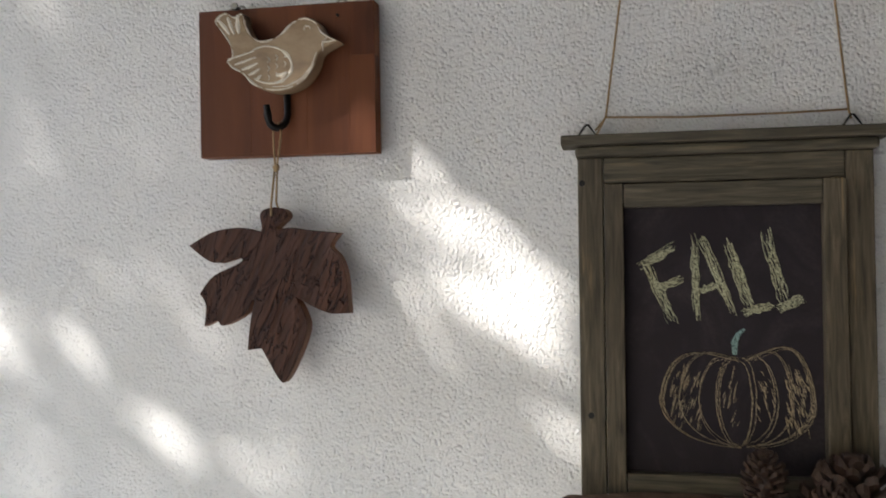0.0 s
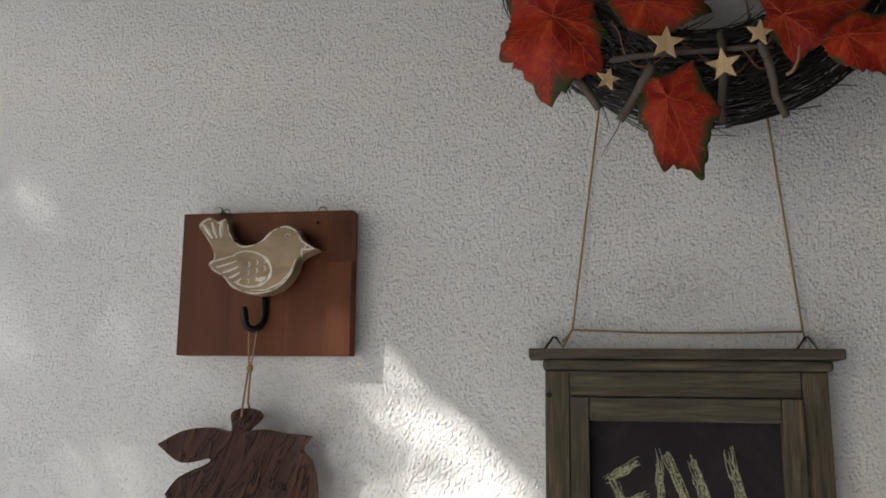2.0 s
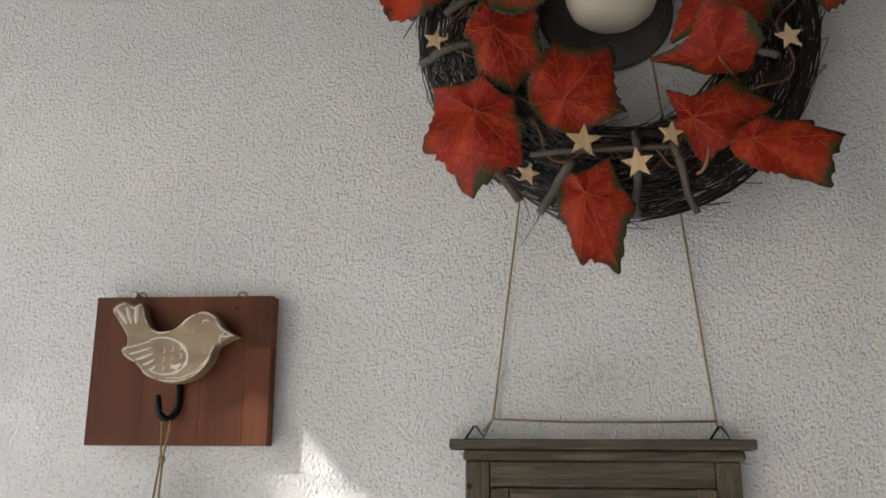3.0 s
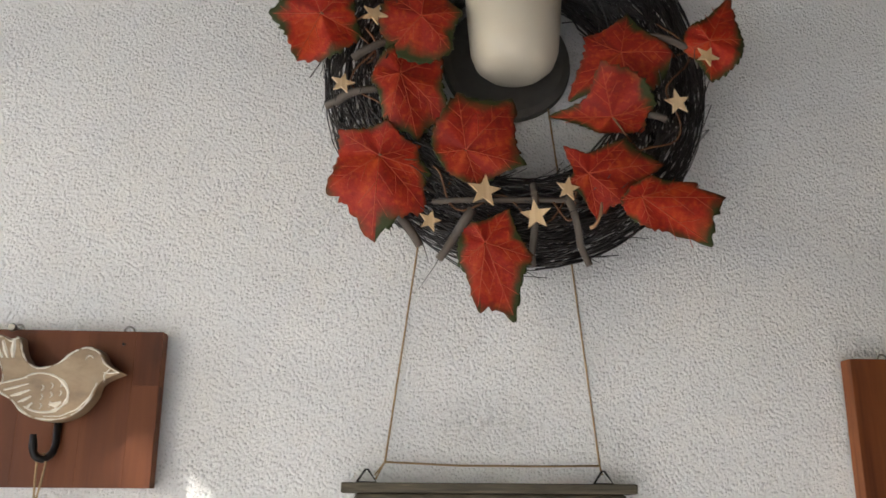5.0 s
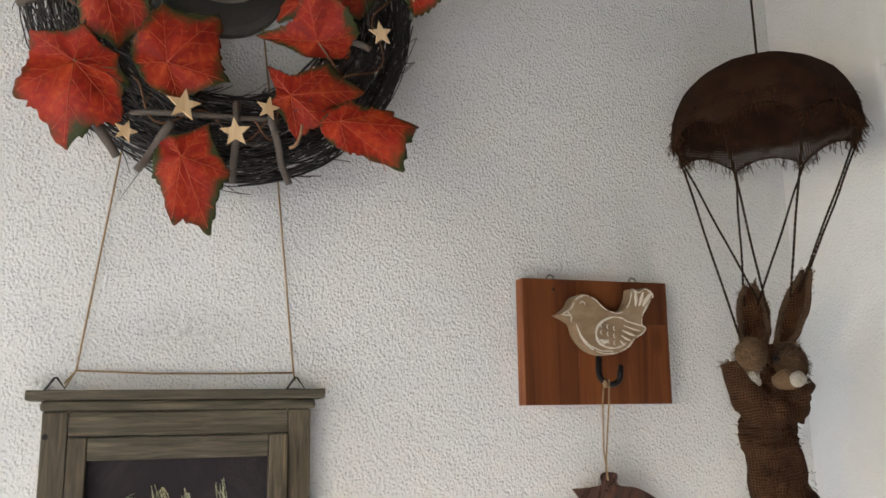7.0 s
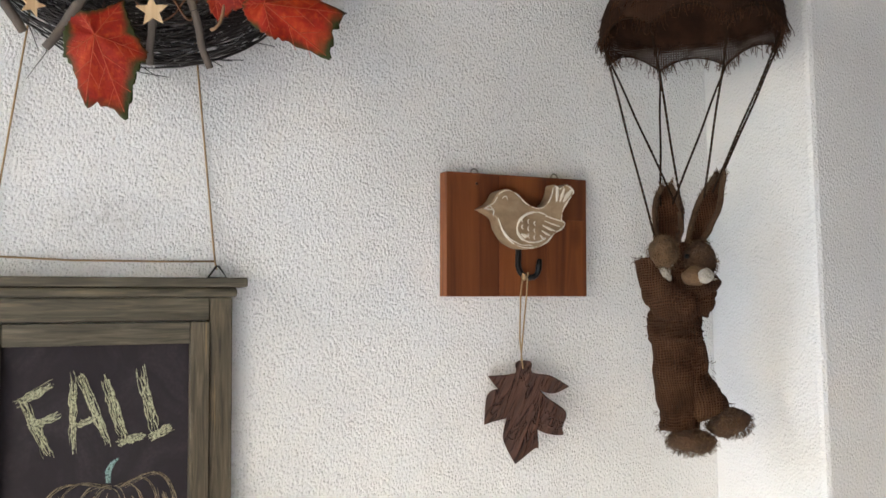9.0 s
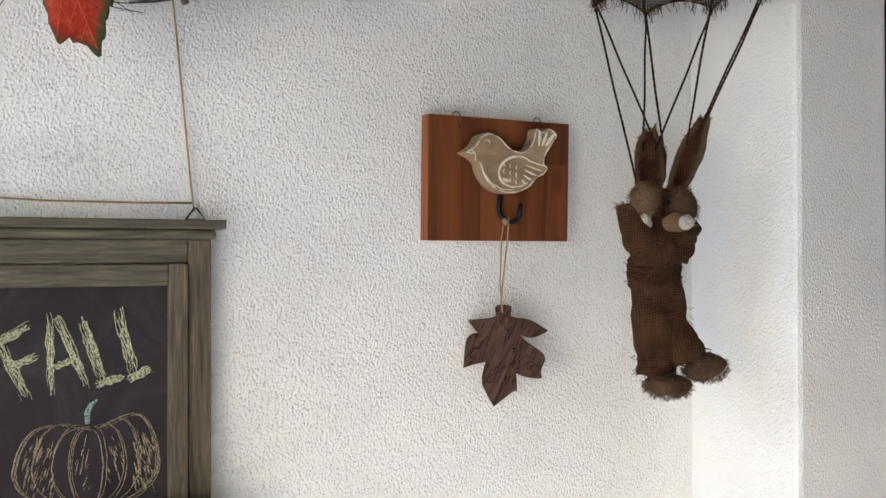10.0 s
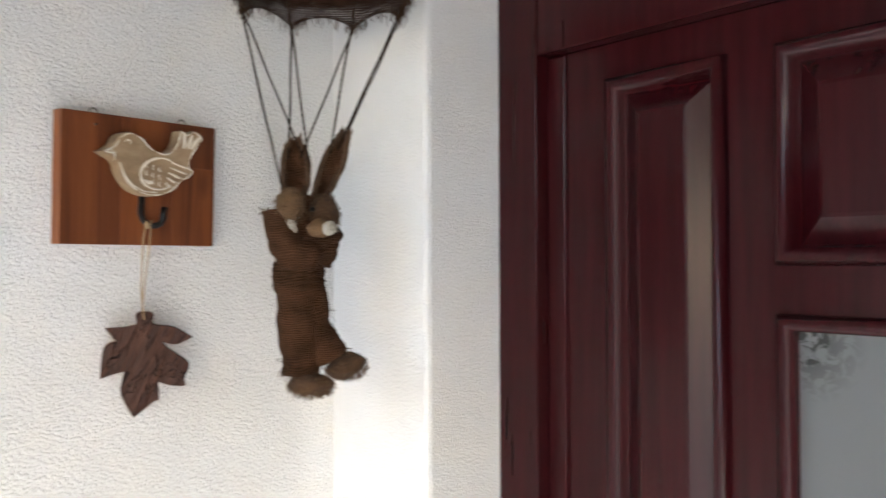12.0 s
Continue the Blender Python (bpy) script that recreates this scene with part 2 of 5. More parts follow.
def door_material():
    n = Nodes("mahogany_gloss_paint")
    src = n.stretch(1, 1, 0.06)
    f = n.noise(70, 4, 0.6, src)
    col = n.ramp(f, (0.3, (0.021, 0.0024, 0.0034)), (0.7, (0.035, 0.0044, 0.0062)))
    return n.done(col, n.ramp(n.noise(5, 2), (0.3, 0.22), (0.7, 0.26)), f, 0.01, 0.0003, spec=0.24)


DOOR = door_material()


def frosted_material():
    n = Nodes("frosted_pattern_glass")
    corner = n.add("VectorMath", Vector=n.stretch(0.0, 1.0, 1.0, n.add("Mapping", Vector=n.coord, Location=(0, 0.645, -1.474)).outputs[0]))
    corner.operation = "LENGTH"
    edge = n.ramp(corner.outputs["Value"], (0.020, 1.0), (0.070, 0.0))
    leafy = n.math("MULTIPLY", n.ramp(n.noise(60, 4, 0.6, None, 1.2), (0.46, 0.0), (0.54, 1.0)), edge)
    sep = n.add("SeparateXYZ", Vector=n.coord)
    band = n.ramp(n.math("ABSOLUTE", n.math("ADD", sep.outputs["Y"], 0.819)), (0.165, 0.0), (0.185, 1.0))
    leafy = n.math("MAXIMUM", leafy, n.math("MULTIPLY", band, 0.22))
    frost = n.noise(500, 2)
    col = n.mix(leafy, (0.12, 0.125, 0.125), (0.035, 0.038, 0.035))
    return n.done(col, n.math("ADD", n.math("MULTIPLY", leafy, -0.2), 0.45), n.math("ADD", frost, leafy), 0.3, 0.001, spec=0.6)


FROSTED = frosted_material()


def chalk_material(name, color):
    n = Nodes(name)
    f = n.noise(420, 3, 0.7)
    col = n.ramp(f, (0.36, tuple(c * 0.10 for c in color)), (0.54, color))
    return n.done(col, 0.95, f, 0.5, 0.0006, spec=0.1)


CHALK_GREEN = chalk_material("green_chalk", (0.48, 0.475, 0.325))
CHALK_ORANGE = chalk_material("orange_chalk", (0.43, 0.35, 0.235))
CHALK_BLUE = chalk_material("blue_green_chalk", (0.24, 0.35, 0.33))
BARK = plain_material("flaky_bark", (0.17, 0.095, 0.055), 0.9, 90, 0.6, 1.0, 0.0, 0.006)
CUT_WOOD = plain_material("pale_cut_wood", (0.46, 0.33, 0.20), 0.75, 60, 0.3, 0.3)


# ---------------------------------------------------------------- mesh helpers
def mesh_of(name, bm, *materials, smooth=False):
    me = bpy.data.meshes.new(name)
    bm.normal_update()
    bm.to_mesh(me)
    bm.free()
    for m in materials:
        me.materials.append(m)
    if smooth:
        me.polygons.foreach_set("use_smooth", [True] * len(me.polygons))
    return me


def part(name, bm, material, parent, label="", smooth=False):
    mats = material if isinstance(material, tuple) else (material,)
    ob = new(name, mesh_of(name, bm, *mats, smooth=smooth))
    ob.parent = parent
    return tagged(ob, label)


def thing(name, at, label, category, group="", kind=""):
    ob = new(name)
    ob.empty_display_size = 0.02
    ob.location = at
    return tagged(ob, label, category, group, kind)


def box(bm, x0, x1, y0, y1, z0, z1, bevel=0.0, mat=0):
    res = bmesh.ops.create_cube(bm, size=1.0, matrix=Matrix.LocRotScale(((x0 + x1) / 2, (y0 + y1) / 2, (z0 + z1) / 2), None, (abs(x1 - x0), abs(y1 - y0), abs(z1 - z0))))
    verts = res["verts"]
    faces = {f for v in verts for f in v.link_faces}
    for f in faces:
        f.material_index = mat
    if bevel:
        edges = list({e for v in verts for e in v.link_edges})
        bmesh.ops.bevel(bm, geom=edges, offset=bevel, segments=2, affect="EDGES", profile=0.5)
    return verts


def one_box(*dims, bevel=0.0):
    bm = bmesh.new()
    box(bm, *dims, bevel=bevel)
    return bm


def tube(bm, pts, r, sides=6, mat=0, taper=1.0, cap=True):
    """A round tube along points."""
    pts = [Vector(p) for p in pts]
    rings = []
    side = None
    for i, p in enumerate(pts):
        d = (pts[min(i + 1, len(pts) - 1)] - pts[max(i - 1, 0)]).normalized()
        if side is None:
            side = d.orthogonal().normalized()
        side = (side - d * side.dot(d)).normalized()
        up = d.cross(side)
        k = i / max(1, len(pts) - 1)
        rad = (r[i] if isinstance(r, (list, tuple)) else r * (1 + (taper - 1) * k))
        rings.append([bm.verts.new(p + (side * math.cos(a) + up * math.sin(a)) * rad) for a in (2 * math.pi * j / sides for j in range(sides))])
    for a, b in zip(rings, rings[1:]):
        for j in range(sides):
            f = bm.faces.new((a[j], a[(j + 1) % sides], b[(j + 1) % sides], b[j]))
            f.material_index, f.smooth = mat, True
    if cap:
        for ring, flip in ((rings[0], True), (rings[-1], False)):
            f = bm.faces.new(ring[::-1] if flip else ring)
            f.material_index = mat


def one_tube(pts, r, sides=6, taper=1.0):
    bm = bmesh.new()
    tube(bm, pts, r, sides, taper=taper)
    return bm


def smooth_loop(pts, steps=5, sharp=()):
    """A closed Catmull-Rom line through corner points of a plan outline."""
    out, n = [], len(pts)
    for i in range(n):
        p0, p1, p2, p3 = (Vector(pts[(i + k - 1) % n]) for k in range(4))
        if i in sharp:
            p0 = p1
        if (i + 1) % n in sharp:
            p3 = p2
        for s in range(steps):
            t = s / steps
            out.append(0.5 * ((2 * p1) + (p2 - p0) * t + (2 * p0 - 5 * p1 + 4 * p2 - p3) * t * t + (3 * p1 - p0 - 3 * p2 + p3) * t ** 3))
    return out


def plate(bm, outline, y_front, y_back, bevel=0.0, front=0, side=0):
    """A flat cut-out in the xz plane with thickness and softened front edges."""
    f0 = [bm.verts.new((p.x, y_front, p.y)) for p in outline]
    face = bm.faces.new(f0)
    face.normal_update()
    if face.normal.y > 0:
        face.normal_flip()
    face.material_index = front
    ret = bmesh.ops.extrude_face_region(bm, geom=[face])
    vs = [g for g in ret["geom"] if isinstance(g, bmesh.types.BMVert)]
    fs = [g for g in ret["geom"] if isinstance(g, bmesh.types.BMFace)]
    for v in vs:
        v.co.y = y_back
    # the extruded copy is the back, and the first face is gone: lay it anew
    front_face = bm.faces.get(f0)
    if front_face is None:
        front_face = bm.faces.new(f0)
    for v in f0:
        for f in v.link_faces:
            if f is not front_face:
                f.material_index = side
    for f in fs:
        f.material_index = side
    bmesh.ops.recalc_face_normals(bm, faces=bm.faces[:])
    if bevel:
        edges = [e for e in front_face.edges]
        bmesh.ops.bevel(bm, geom=edges, offset=bevel, segments=2, affect="EDGES", profile=0.5)


def ball(bm, at, size, mat=0, rot=None, rough=0.0, seg=16):
    m = Matrix.LocRotScale(at, Euler([radians(a) for a in rot]) if rot else None, size)
    res = bmesh.ops.create_uvsphere(bm, u_segments=seg, v_segments=seg * 3 // 4, radius=1.0, matrix=m)
    for v in res["verts"]:
        if rough:
            v.co += noise.noise_vector(v.co * 90) * rough
        for f in v.link_faces:
            f.material_index, f.smooth = mat, True


# ---------------------------------------------------------------- the porch
FLOOR_Z, CEILING_Z = -0.15, 2.24
CORNER_X, RETURN_Y, DOOR_X = 0.954, -0.188, 1.109
DOOR_SKEW = radians(9)      # the door wall is a little out of square


def structure(name, bm, material, label, category):
    ob = new(name, mesh_of(name, bm, material))
    return tagged(ob, label, category, kind="structure")


# ground and floor stay out of view and serve to bounce light upwards
structure("ground", one_box(-40, 40, -60, 30, FLOOR_Z - 0.30, FLOOR_Z - 0.12), GROUND_MAT, "unseen pale ground that bounces sunlight onto the wall", "ground")
structure("floor", one_box(-2.6, 1.25, -2.6, 0.0, FLOOR_Z - 0.119, FLOOR_Z), FLOOR_STONE, "unseen grey porch floor that bounces light up", "floor")
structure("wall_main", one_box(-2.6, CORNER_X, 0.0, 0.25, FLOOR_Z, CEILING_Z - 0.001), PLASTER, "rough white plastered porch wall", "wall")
bm = bmesh.new()
box(bm, CORNER_X, 1.40, RETURN_Y, 0.25, FLOOR_Z, CEILING_Z - 0.001, bevel=0.008)
structure("wall_return", bm, PLASTER_SIDE, "white plastered wall corner beside the front door", "wall")
structure("wall_over_door", one_box(CORNER_X, 1.40, -1.45, RETURN_Y, 1.99, CEILING_Z - 0.001), PLASTER_SIDE, "white plaster above the front door", "wall")
structure("wall_beyond_door", one_box(0.80, 1.40, -1.60, -1.45, FLOOR_Z, CEILING_Z - 0.001), PLASTER_SIDE, "white plastered wall past the door", "wall")
# next three stand out of view, added only to block and steer the skylight
structure("wall_left", one_box(-1.62, -1.5, -1.25, 0.0, FLOOR_Z, 1.85), PLASTER_SIDE, "unseen low wall added to block light from the left", "wall")
structure("wall_front", one_box(0.05, 1.40, -1.72, -1.601, FLOOR_Z - 0.119, CEILING_Z - 0.001), PLASTER_SIDE, "unseen wall added to block skylight from the front", "wall")
structure("front_beam", one_box(-0.86, 0.049, -1.72, -1.601, 1.52, CEILING_Z - 0.001), PLASTER_SIDE, "unseen beam added to cut high skylight from the front", "beam")
# ceiling out of view, added to keep skylight off the upper wall
structure("ceiling", one_box(-0.86, 1.40, -1.75, 0.25, CEILING_Z, CEILING_Z + 0.12), CEILING_MAT, "unseen dark ceiling added to shade the upper wall", "ceiling")


# ---------------------------------------------------------------- front door
def front_door():
    """Frame and leaf with raised panels, on the wall that faces -x. Local u runs towards -y."""
    frame = thing("door_1", Vector((DOOR_X, RETURN_Y, 0)) - Matrix.Rotation(-DOOR_SKEW, 3, "Z") @ Vector((0, RETURN_Y, 0)), "dark mahogany red painted front door, shut, with panels and frosted glass", "door", kind="structure")
    frame.rotation_euler = (0, 0, -DOOR_SKEW)
    top, floor = 1.855, FLOOR_Z
    u0, u1 = RETURN_Y - 0.002, -1.448

    def slab(name, ya, yb, za, zb, x0, x1, bevel=0.003, parent=frame, mat=DOOR, label=""):
        return part(name, one_box(x0, x1, ya, yb, za, zb, bevel=bevel), mat, parent, label)

    slab("jamb", u0, u0 - 0.078, floor, 1.988, 0.0, 0.10)
    slab("jamb", u1, u1 + 0.072, floor, 1.988, 0.0, 0.10)
    slab("head", u0 - 0.0785, u1 + 0.0725, top, 1.988, 0.001, 0.10)
    # the rebate strip between the jamb and the leaf
    slab("bead", u0 - 0.0785, u0 - 0.114, floor, top - 0.001, 0.021, 0.06, 0.003)
    slab("bead", u1 + 0.0725, u1 + 0.111, floor, top - 0.001, 0.021, 0.06, 0.003)
    leaf = thing("leaf", (0, 0, 0), "", "")
    leaf.parent = frame
    ya, yb = u0 - 0.1145, u1 + 0.112
    slab("core", ya, yb, floor + 0.01, top - 0.001, 0.045, 0.085, parent=leaf)

    def stile(y0, y1, z0, z1):
        slab("stile", y0, y1, z0, z1, 0.026, 0.046, 0.0, leaf)

    cols = [(-0.377, -0.556), (-0.617, -1.021), (-1.082, -1.261)]
    lower, upper = floor + 0.16, 1.808
    stile(ya, cols[0][0], floor + 0.01, top - 0.001)
    stile(cols[0][1], cols[1][0], floor + 0.01, top - 0.001)
    stile(cols[1][1], cols[2][0], floor + 0.01, top - 0.001)
    stile(cols[2][1], yb, floor + 0.01, top - 0.001)
    wide_rows = [(lower, 0.62), (0.70, 1.504), (1.557, upper)]
    for y0, y1 in (cols[0], cols[2]):
        stile(y0, y1, upper, top - 0.001)
        stile(y0, y1, floor + 0.01, lower)
    for z0, z1 in ((floor + 0.01, lower), (0.62, 0.70), (1.504, 1.557), (upper, top - 0.001)):
        stile(cols[1][0], cols[1][1], z0, z1)

    def moulding(y0, y1, z0, z1, glass=False):
        """A moulded rim with a raised and fielded panel inside."""
        y0, y1 = max(y0, y1), min(y0, y1)
        bm = bmesh.new()
        prof = [(0.0, 0.026), (0.001, 0.019), (0.004, 0.013), (0.009, 0.0105), (0.014, 0.012), (0.018, 0.017), (0.0205, 0.029), (0.024, 0.036)] if not glass else \
            [(0.0, 0.026), (0.001, 0.019), (0.004, 0.013), (0.009, 0.0105), (0.014, 0.013), (0.018, 0.020), (0.020, 0.033)]
        loops = []
        for inset, depth in prof:
            loops.append([bm.verts.new((depth, y, z)) for y, z in ((y0 - inset, z0 + inset), (y1 + inset, z0 + inset), (y1 + inset, z1 - inset), (y0 - inset, z1 - inset))])
        for a, b in zip(loops, loops[1:]):
            for j in range(4):
                bm.faces.new((a[j], b[j], b[(j + 1) % 4], a[(j + 1) % 4]))
        bmesh.ops.recalc_face_normals(bm, faces=bm.faces[:])
        part("moulding", bm, DOOR, leaf, smooth=True)
        bm = bmesh.new()
        if glass:
            box(bm, 0.033, 0.040, y0 - 0.018, y1 + 0.018, z0 + 0.018, z1 - 0.018)
            part("pane", bm, FROSTED, leaf, "frosted pane with leaf pattern")
            return
        loops = []
        for inset, depth in ((0.022, 0.036), (0.026, 0.034), (0.052, 0.018), (0.056, 0.017)):
            loops.append([bm.verts.new((depth, y, z)) for y, z in ((y0 - inset, z0 + inset), (y1 + inset, z0 + inset), (y1 + inset, z1 - inset), (y0 - inset, z1 - inset))])
        for a, b in zip(loops, loops[1:]):
            for j in range(4):
                bm.faces.new((a[j], b[j], b[(j + 1) % 4], a[(j + 1) % 4]))
        bm.faces.new(loops[-1])
        bmesh.ops.recalc_face_normals(bm, faces=bm.faces[:])
        part("panel", bm, DOOR, leaf)

    for y0, y1 in (cols[0], cols[2]):
        moulding(y0, y1, lower, upper)
    for i, (z0, z1) in enumerate(wide_rows):
        moulding(cols[1][0], cols[1][1], z0, z1, glass=(i == 1))


front_door()


# ---------------------------------------------------------------- plaques with birds
def bird_outline(flip):
    """The bird's silhouette in metres, beak towards +x."""
    pts = [(0.072, 0.013), (0.057, 0.022), (0.049, 0.034), (0.036, 0.039), (0.022, 0.034), (0.008, 0.022), (-0.010, 0.017), (-0.022, 0.022),
           (-0.030, 0.034), (-0.034, 0.048), (-0.043, 0.045), (-0.054, 0.050), (-0.065, 0.042), (-0.057, 0.030), (-0.048, 0.016), (-0.046, 0.003),
           (-0.052, -0.002), (-0.046, -0.009), (-0.034, -0.016), (-0.022, -0.028), (-0.004, -0.035), (0.016, -0.035), (0.034, -0.027), (0.046, -0.012), (0.052, 0.003)]
    s = -1 if flip else 1
    return smooth_loop([(x * s, z) for x, z in pts], 5, sharp=(0, 16))


def painted_line(bm, pts, width, y, mat=0, jitter=0.0):
    """A low painted ridge on a surface in the xz plane."""
    pts = [Vector(p) for p in pts]
    left, right, top = [], [], []
    for i, p in enumerate(pts):
        d = (pts[min(i + 1, len(pts) - 1)] - pts[max(i - 1, 0)]).normalized()
        nrm = Vector((-d.y, d.x))
        k = i / max(1, len(pts) - 1)
        w = width * (0.35 + 0.65 * math.sin(math.pi * min(1, max(0.06, k)) * 0.94 + 0.1)) * (1 + random.uniform(-jitter, jitter))
        a, b = p + nrm * w / 2, p - nrm * w / 2
        left.append(bm.verts.new((a.x, y, a.y)))
        right.append(bm.verts.new((b.x, y, b.y)))
        top.append(bm.verts.new((p.x, y - 0.0007, p.y)))
    for i in range(len(pts) - 1):
        for u, v in ((left, top), (top, right)):
            f = bm.faces.new((u[i], u[i + 1], v[i + 1], v[i]))
            f.material_index = mat


def arc(cx, cz, rx, rz, a0, a1, n=12, turn=0.0):
    c, s = math.cos(radians(turn)), math.sin(radians(turn))
    out = []
    for i in range(n + 1):
        a = radians(a0 + (a1 - a0) * i / n)
        x, z = rx * math.cos(a), rz * math.sin(a)
        out.append((cx + x * c - z * s, cz + x * s + z * c))
    return out


def bird_plaque(x0, x1, z0, z1, flip, strips, bird_at, lean, label):
    """A glued-up pine board with a wooden bird, an iron hook and two hangers."""
    w, h = x1 - x0, z1 - z0
    root = thing("bird_plaque", ((x0 + x1) / 2, 0, z0), label, "wall hook", "bird plaques on the wall")
    root.rotation_euler = (lean, 0, 0)
    t = 0.020
    xs = [-w / 2 + w * s for s in strips]
    for i, (a, b) in enumerate(zip(xs, xs[1:])):
        bm = bmesh.new()
        end = i == len(xs) - 2
        if end:
            box(bm, a, b, -t - 0.004, -0.004, h * 0.645, h, bevel=0.0004)
            for f in bm.faces:
                f.material_index = 1 if abs(f.normal.x) > 0.8 or abs(f.normal.z) > 0.8 else 0
            part("board", bm, (PLAQUE, PLAQUE_EDGE), root)
            bm = bmesh.new()
        box(bm, a, b, -t - 0.004, -0.004, 0, h * 0.645 if end else h, bevel=0.0003)
        for f in bm.faces:
            if abs(f.normal.x) > 0.8 or abs(f.normal.z) > 0.8:
                f.material_index = 1
        part("board", bm, (PLAQUE, PLAQUE_EDGE), root)
    s = -1 if flip else 1
    bx, bz = bird_at
    bird = thing("bird", (bx, -t - 0.004, bz), "", "")
    bird.parent = root
    bird.scale = (0.95, 1.0, 0.96)
    tagged(bird, "tan wooden bird with carved white lines")
    bm = bmesh.new()
    plate(bm, bird_outline(flip), -0.026, -0.006, 0.0018)
    part("bird_body", bm, BIRD, bird)
    bm = bmesh.new()
    tube(bm, [(0, -0.007, 0), (0, 0.0, 0)], 0.006, 10)
    part("spacer", bm, IRON, bird)
    bm = bmesh.new()
    y = -0.0262
    f = lambda pts: [(x * s, z) for x, z in pts]
    rim = [(p.x * 0.965 + 0.0003, p.y * 0.955) for p in bird_outline(flip)]
    for k in range(0, len(rim) - 8, 9):
        painted_line(bm, rim[k:k + 9], 0.0019, y, jitter=0.5)
    painted_line(bm, f(arc(-0.004, -0.008, 0.026, 0.019, -120, 150, 22, -12)), 0.0032, y, jitter=0.4)
    for i in range(5):
        zz = 0.006 - i * 0.0062
        painted_line(bm, f([(-0.049 + i * 0.0075, 0.000 - i * 0.0058), (-0.036 + i * 0.005, zz - 0.003), (-0.020 + i * 0.002, zz + 0.001)]), 0.0030, y, jitter=0.3)
    for i in range(3):
        painted_line(bm, f([(-0.060 + i * 0.0110, 0.042 + i * 0.0018), (-0.053 + i * 0.0075, 0.034), (-0.047 + i * 0.005, 0.026)]), 0.0052, y, jitter=0.3)
    painted_line(bm, f([(0.061, 0.018), (0.055, 0.010), (0.056, 0.003)]), 0.0022, y)
    painted_line(bm, f([(0.068, 0.013), (0.060, 0.012), (0.054, 0.013)]), 0.0020, y)
    painted_line(bm, f([(0.049, 0.002), (0.043, -0.012), (0.032, -0.024), (0.016, -0.031), (0.0, -0.031)]), 0.0022, y, jitter=0.4)
    painted_line(bm, f(arc(0.039, 0.026, 0.0035, 0.0035, 0, 200, 6)), 0.0016, y)
    for i in range(3):
        for j in range(2 + (i > 0)):
            painted_line(bm, f(arc(0.012 - i * 0.009, 0.001 - j * 0.009 - i * 0.002, 0.003, 0.003, -70, 70, 5)), 0.0014, y)
    painted_line(bm, f([(0.016, -0.017), (0.010, -0.020), (0.004, -0.019)]), 0.0045, y, jitter=0.3)
    part("carved_lines", bm, BIRD_WHITE, bird, "chipped white carved feather lines")
    # iron hook below the bird, opening to the tail side
    hx, hz = bx + 0.007 * s, bz - 0.034
    reach = 0.0105 if flip else 0.0078
    pts = [(hx, -t - 0.010, hz + 0.012), (hx, -t - 0.008, hz - 0.020)]
    for i in range(9):
        a = math.pi * i / 8
        pts.append((hx - s * reach * (1 - math.cos(a)), -t - 0.010 - 0.012 * math.sin(a * 0.5), hz - 0.024 - 0.011 * math.sin(a)))
    pts.append((pts[-1][0] - s * 0.001, pts[-1][1] - 0.001, hz - 0.012))
    part("hook", one_tube(pts, [0.0036] * (len(pts) - 3) + [0.0034, 0.0040, 0.0030], 10), IRON, root, "black forged iron hook")
    for k in (-0.28, 0.30):
        bm = bmesh.new()
        loop = [(w * k + 0.005 * math.cos(a), -0.010, h + 0.002 + 0.005 * math.sin(a)) for a in (math.pi * i / 8 for i in range(9))]
        tube(bm, loop, 0.0011, 6)
        part("hanger", bm, STEEL, root, "small wire hanger")
    if not flip:
        bm = bmesh.new()
        tube(bm, [(-w * 0.27, -0.006, h + 0.001), (-w * 0.27, -0.030, h + 0.001), (-w * 0.27, -0.031, h + 0.001), (-w * 0.27, -0.034, h + 0.001)], [0.0018, 0.0018, 0.0042, 0.0030], 12)
        part("screw", bm, STEEL, root, "shiny steel screw at the top edge")
    bm = bmesh.new()
    tube(bm, [(w * 0.30 * (-1 if flip else 1), -0.024, h - 0.013), (w * 0.30 * (-1 if flip else 1), -0.0265, h - 0.013)], 0.0014, 8)
    part("nail_head", bm, IRON, root)
    return root, Vector(((x0 + x1) / 2 + pts[6][0], pts[6][1], z0 + pts[6][2]))


plaque_left, hook_left = bird_plaque(-0.373, -0.184, 1.598, 1.750, False, (0.0, 0.30, 0.62, 0.86, 1.0), (-0.0035, 0.095), 0.03,
                                     "reddish-brown pine board with tan bird and black hook")
plaque_right, hook_right = bird_plaque(0.529, 0.727, 1.585, 1.735, True, (0.0, 0.22, 0.36, 0.70, 1.0), (0.003, 0.092), 0.03,
                                       "reddish-brown pine board with tan bird facing the wreath")


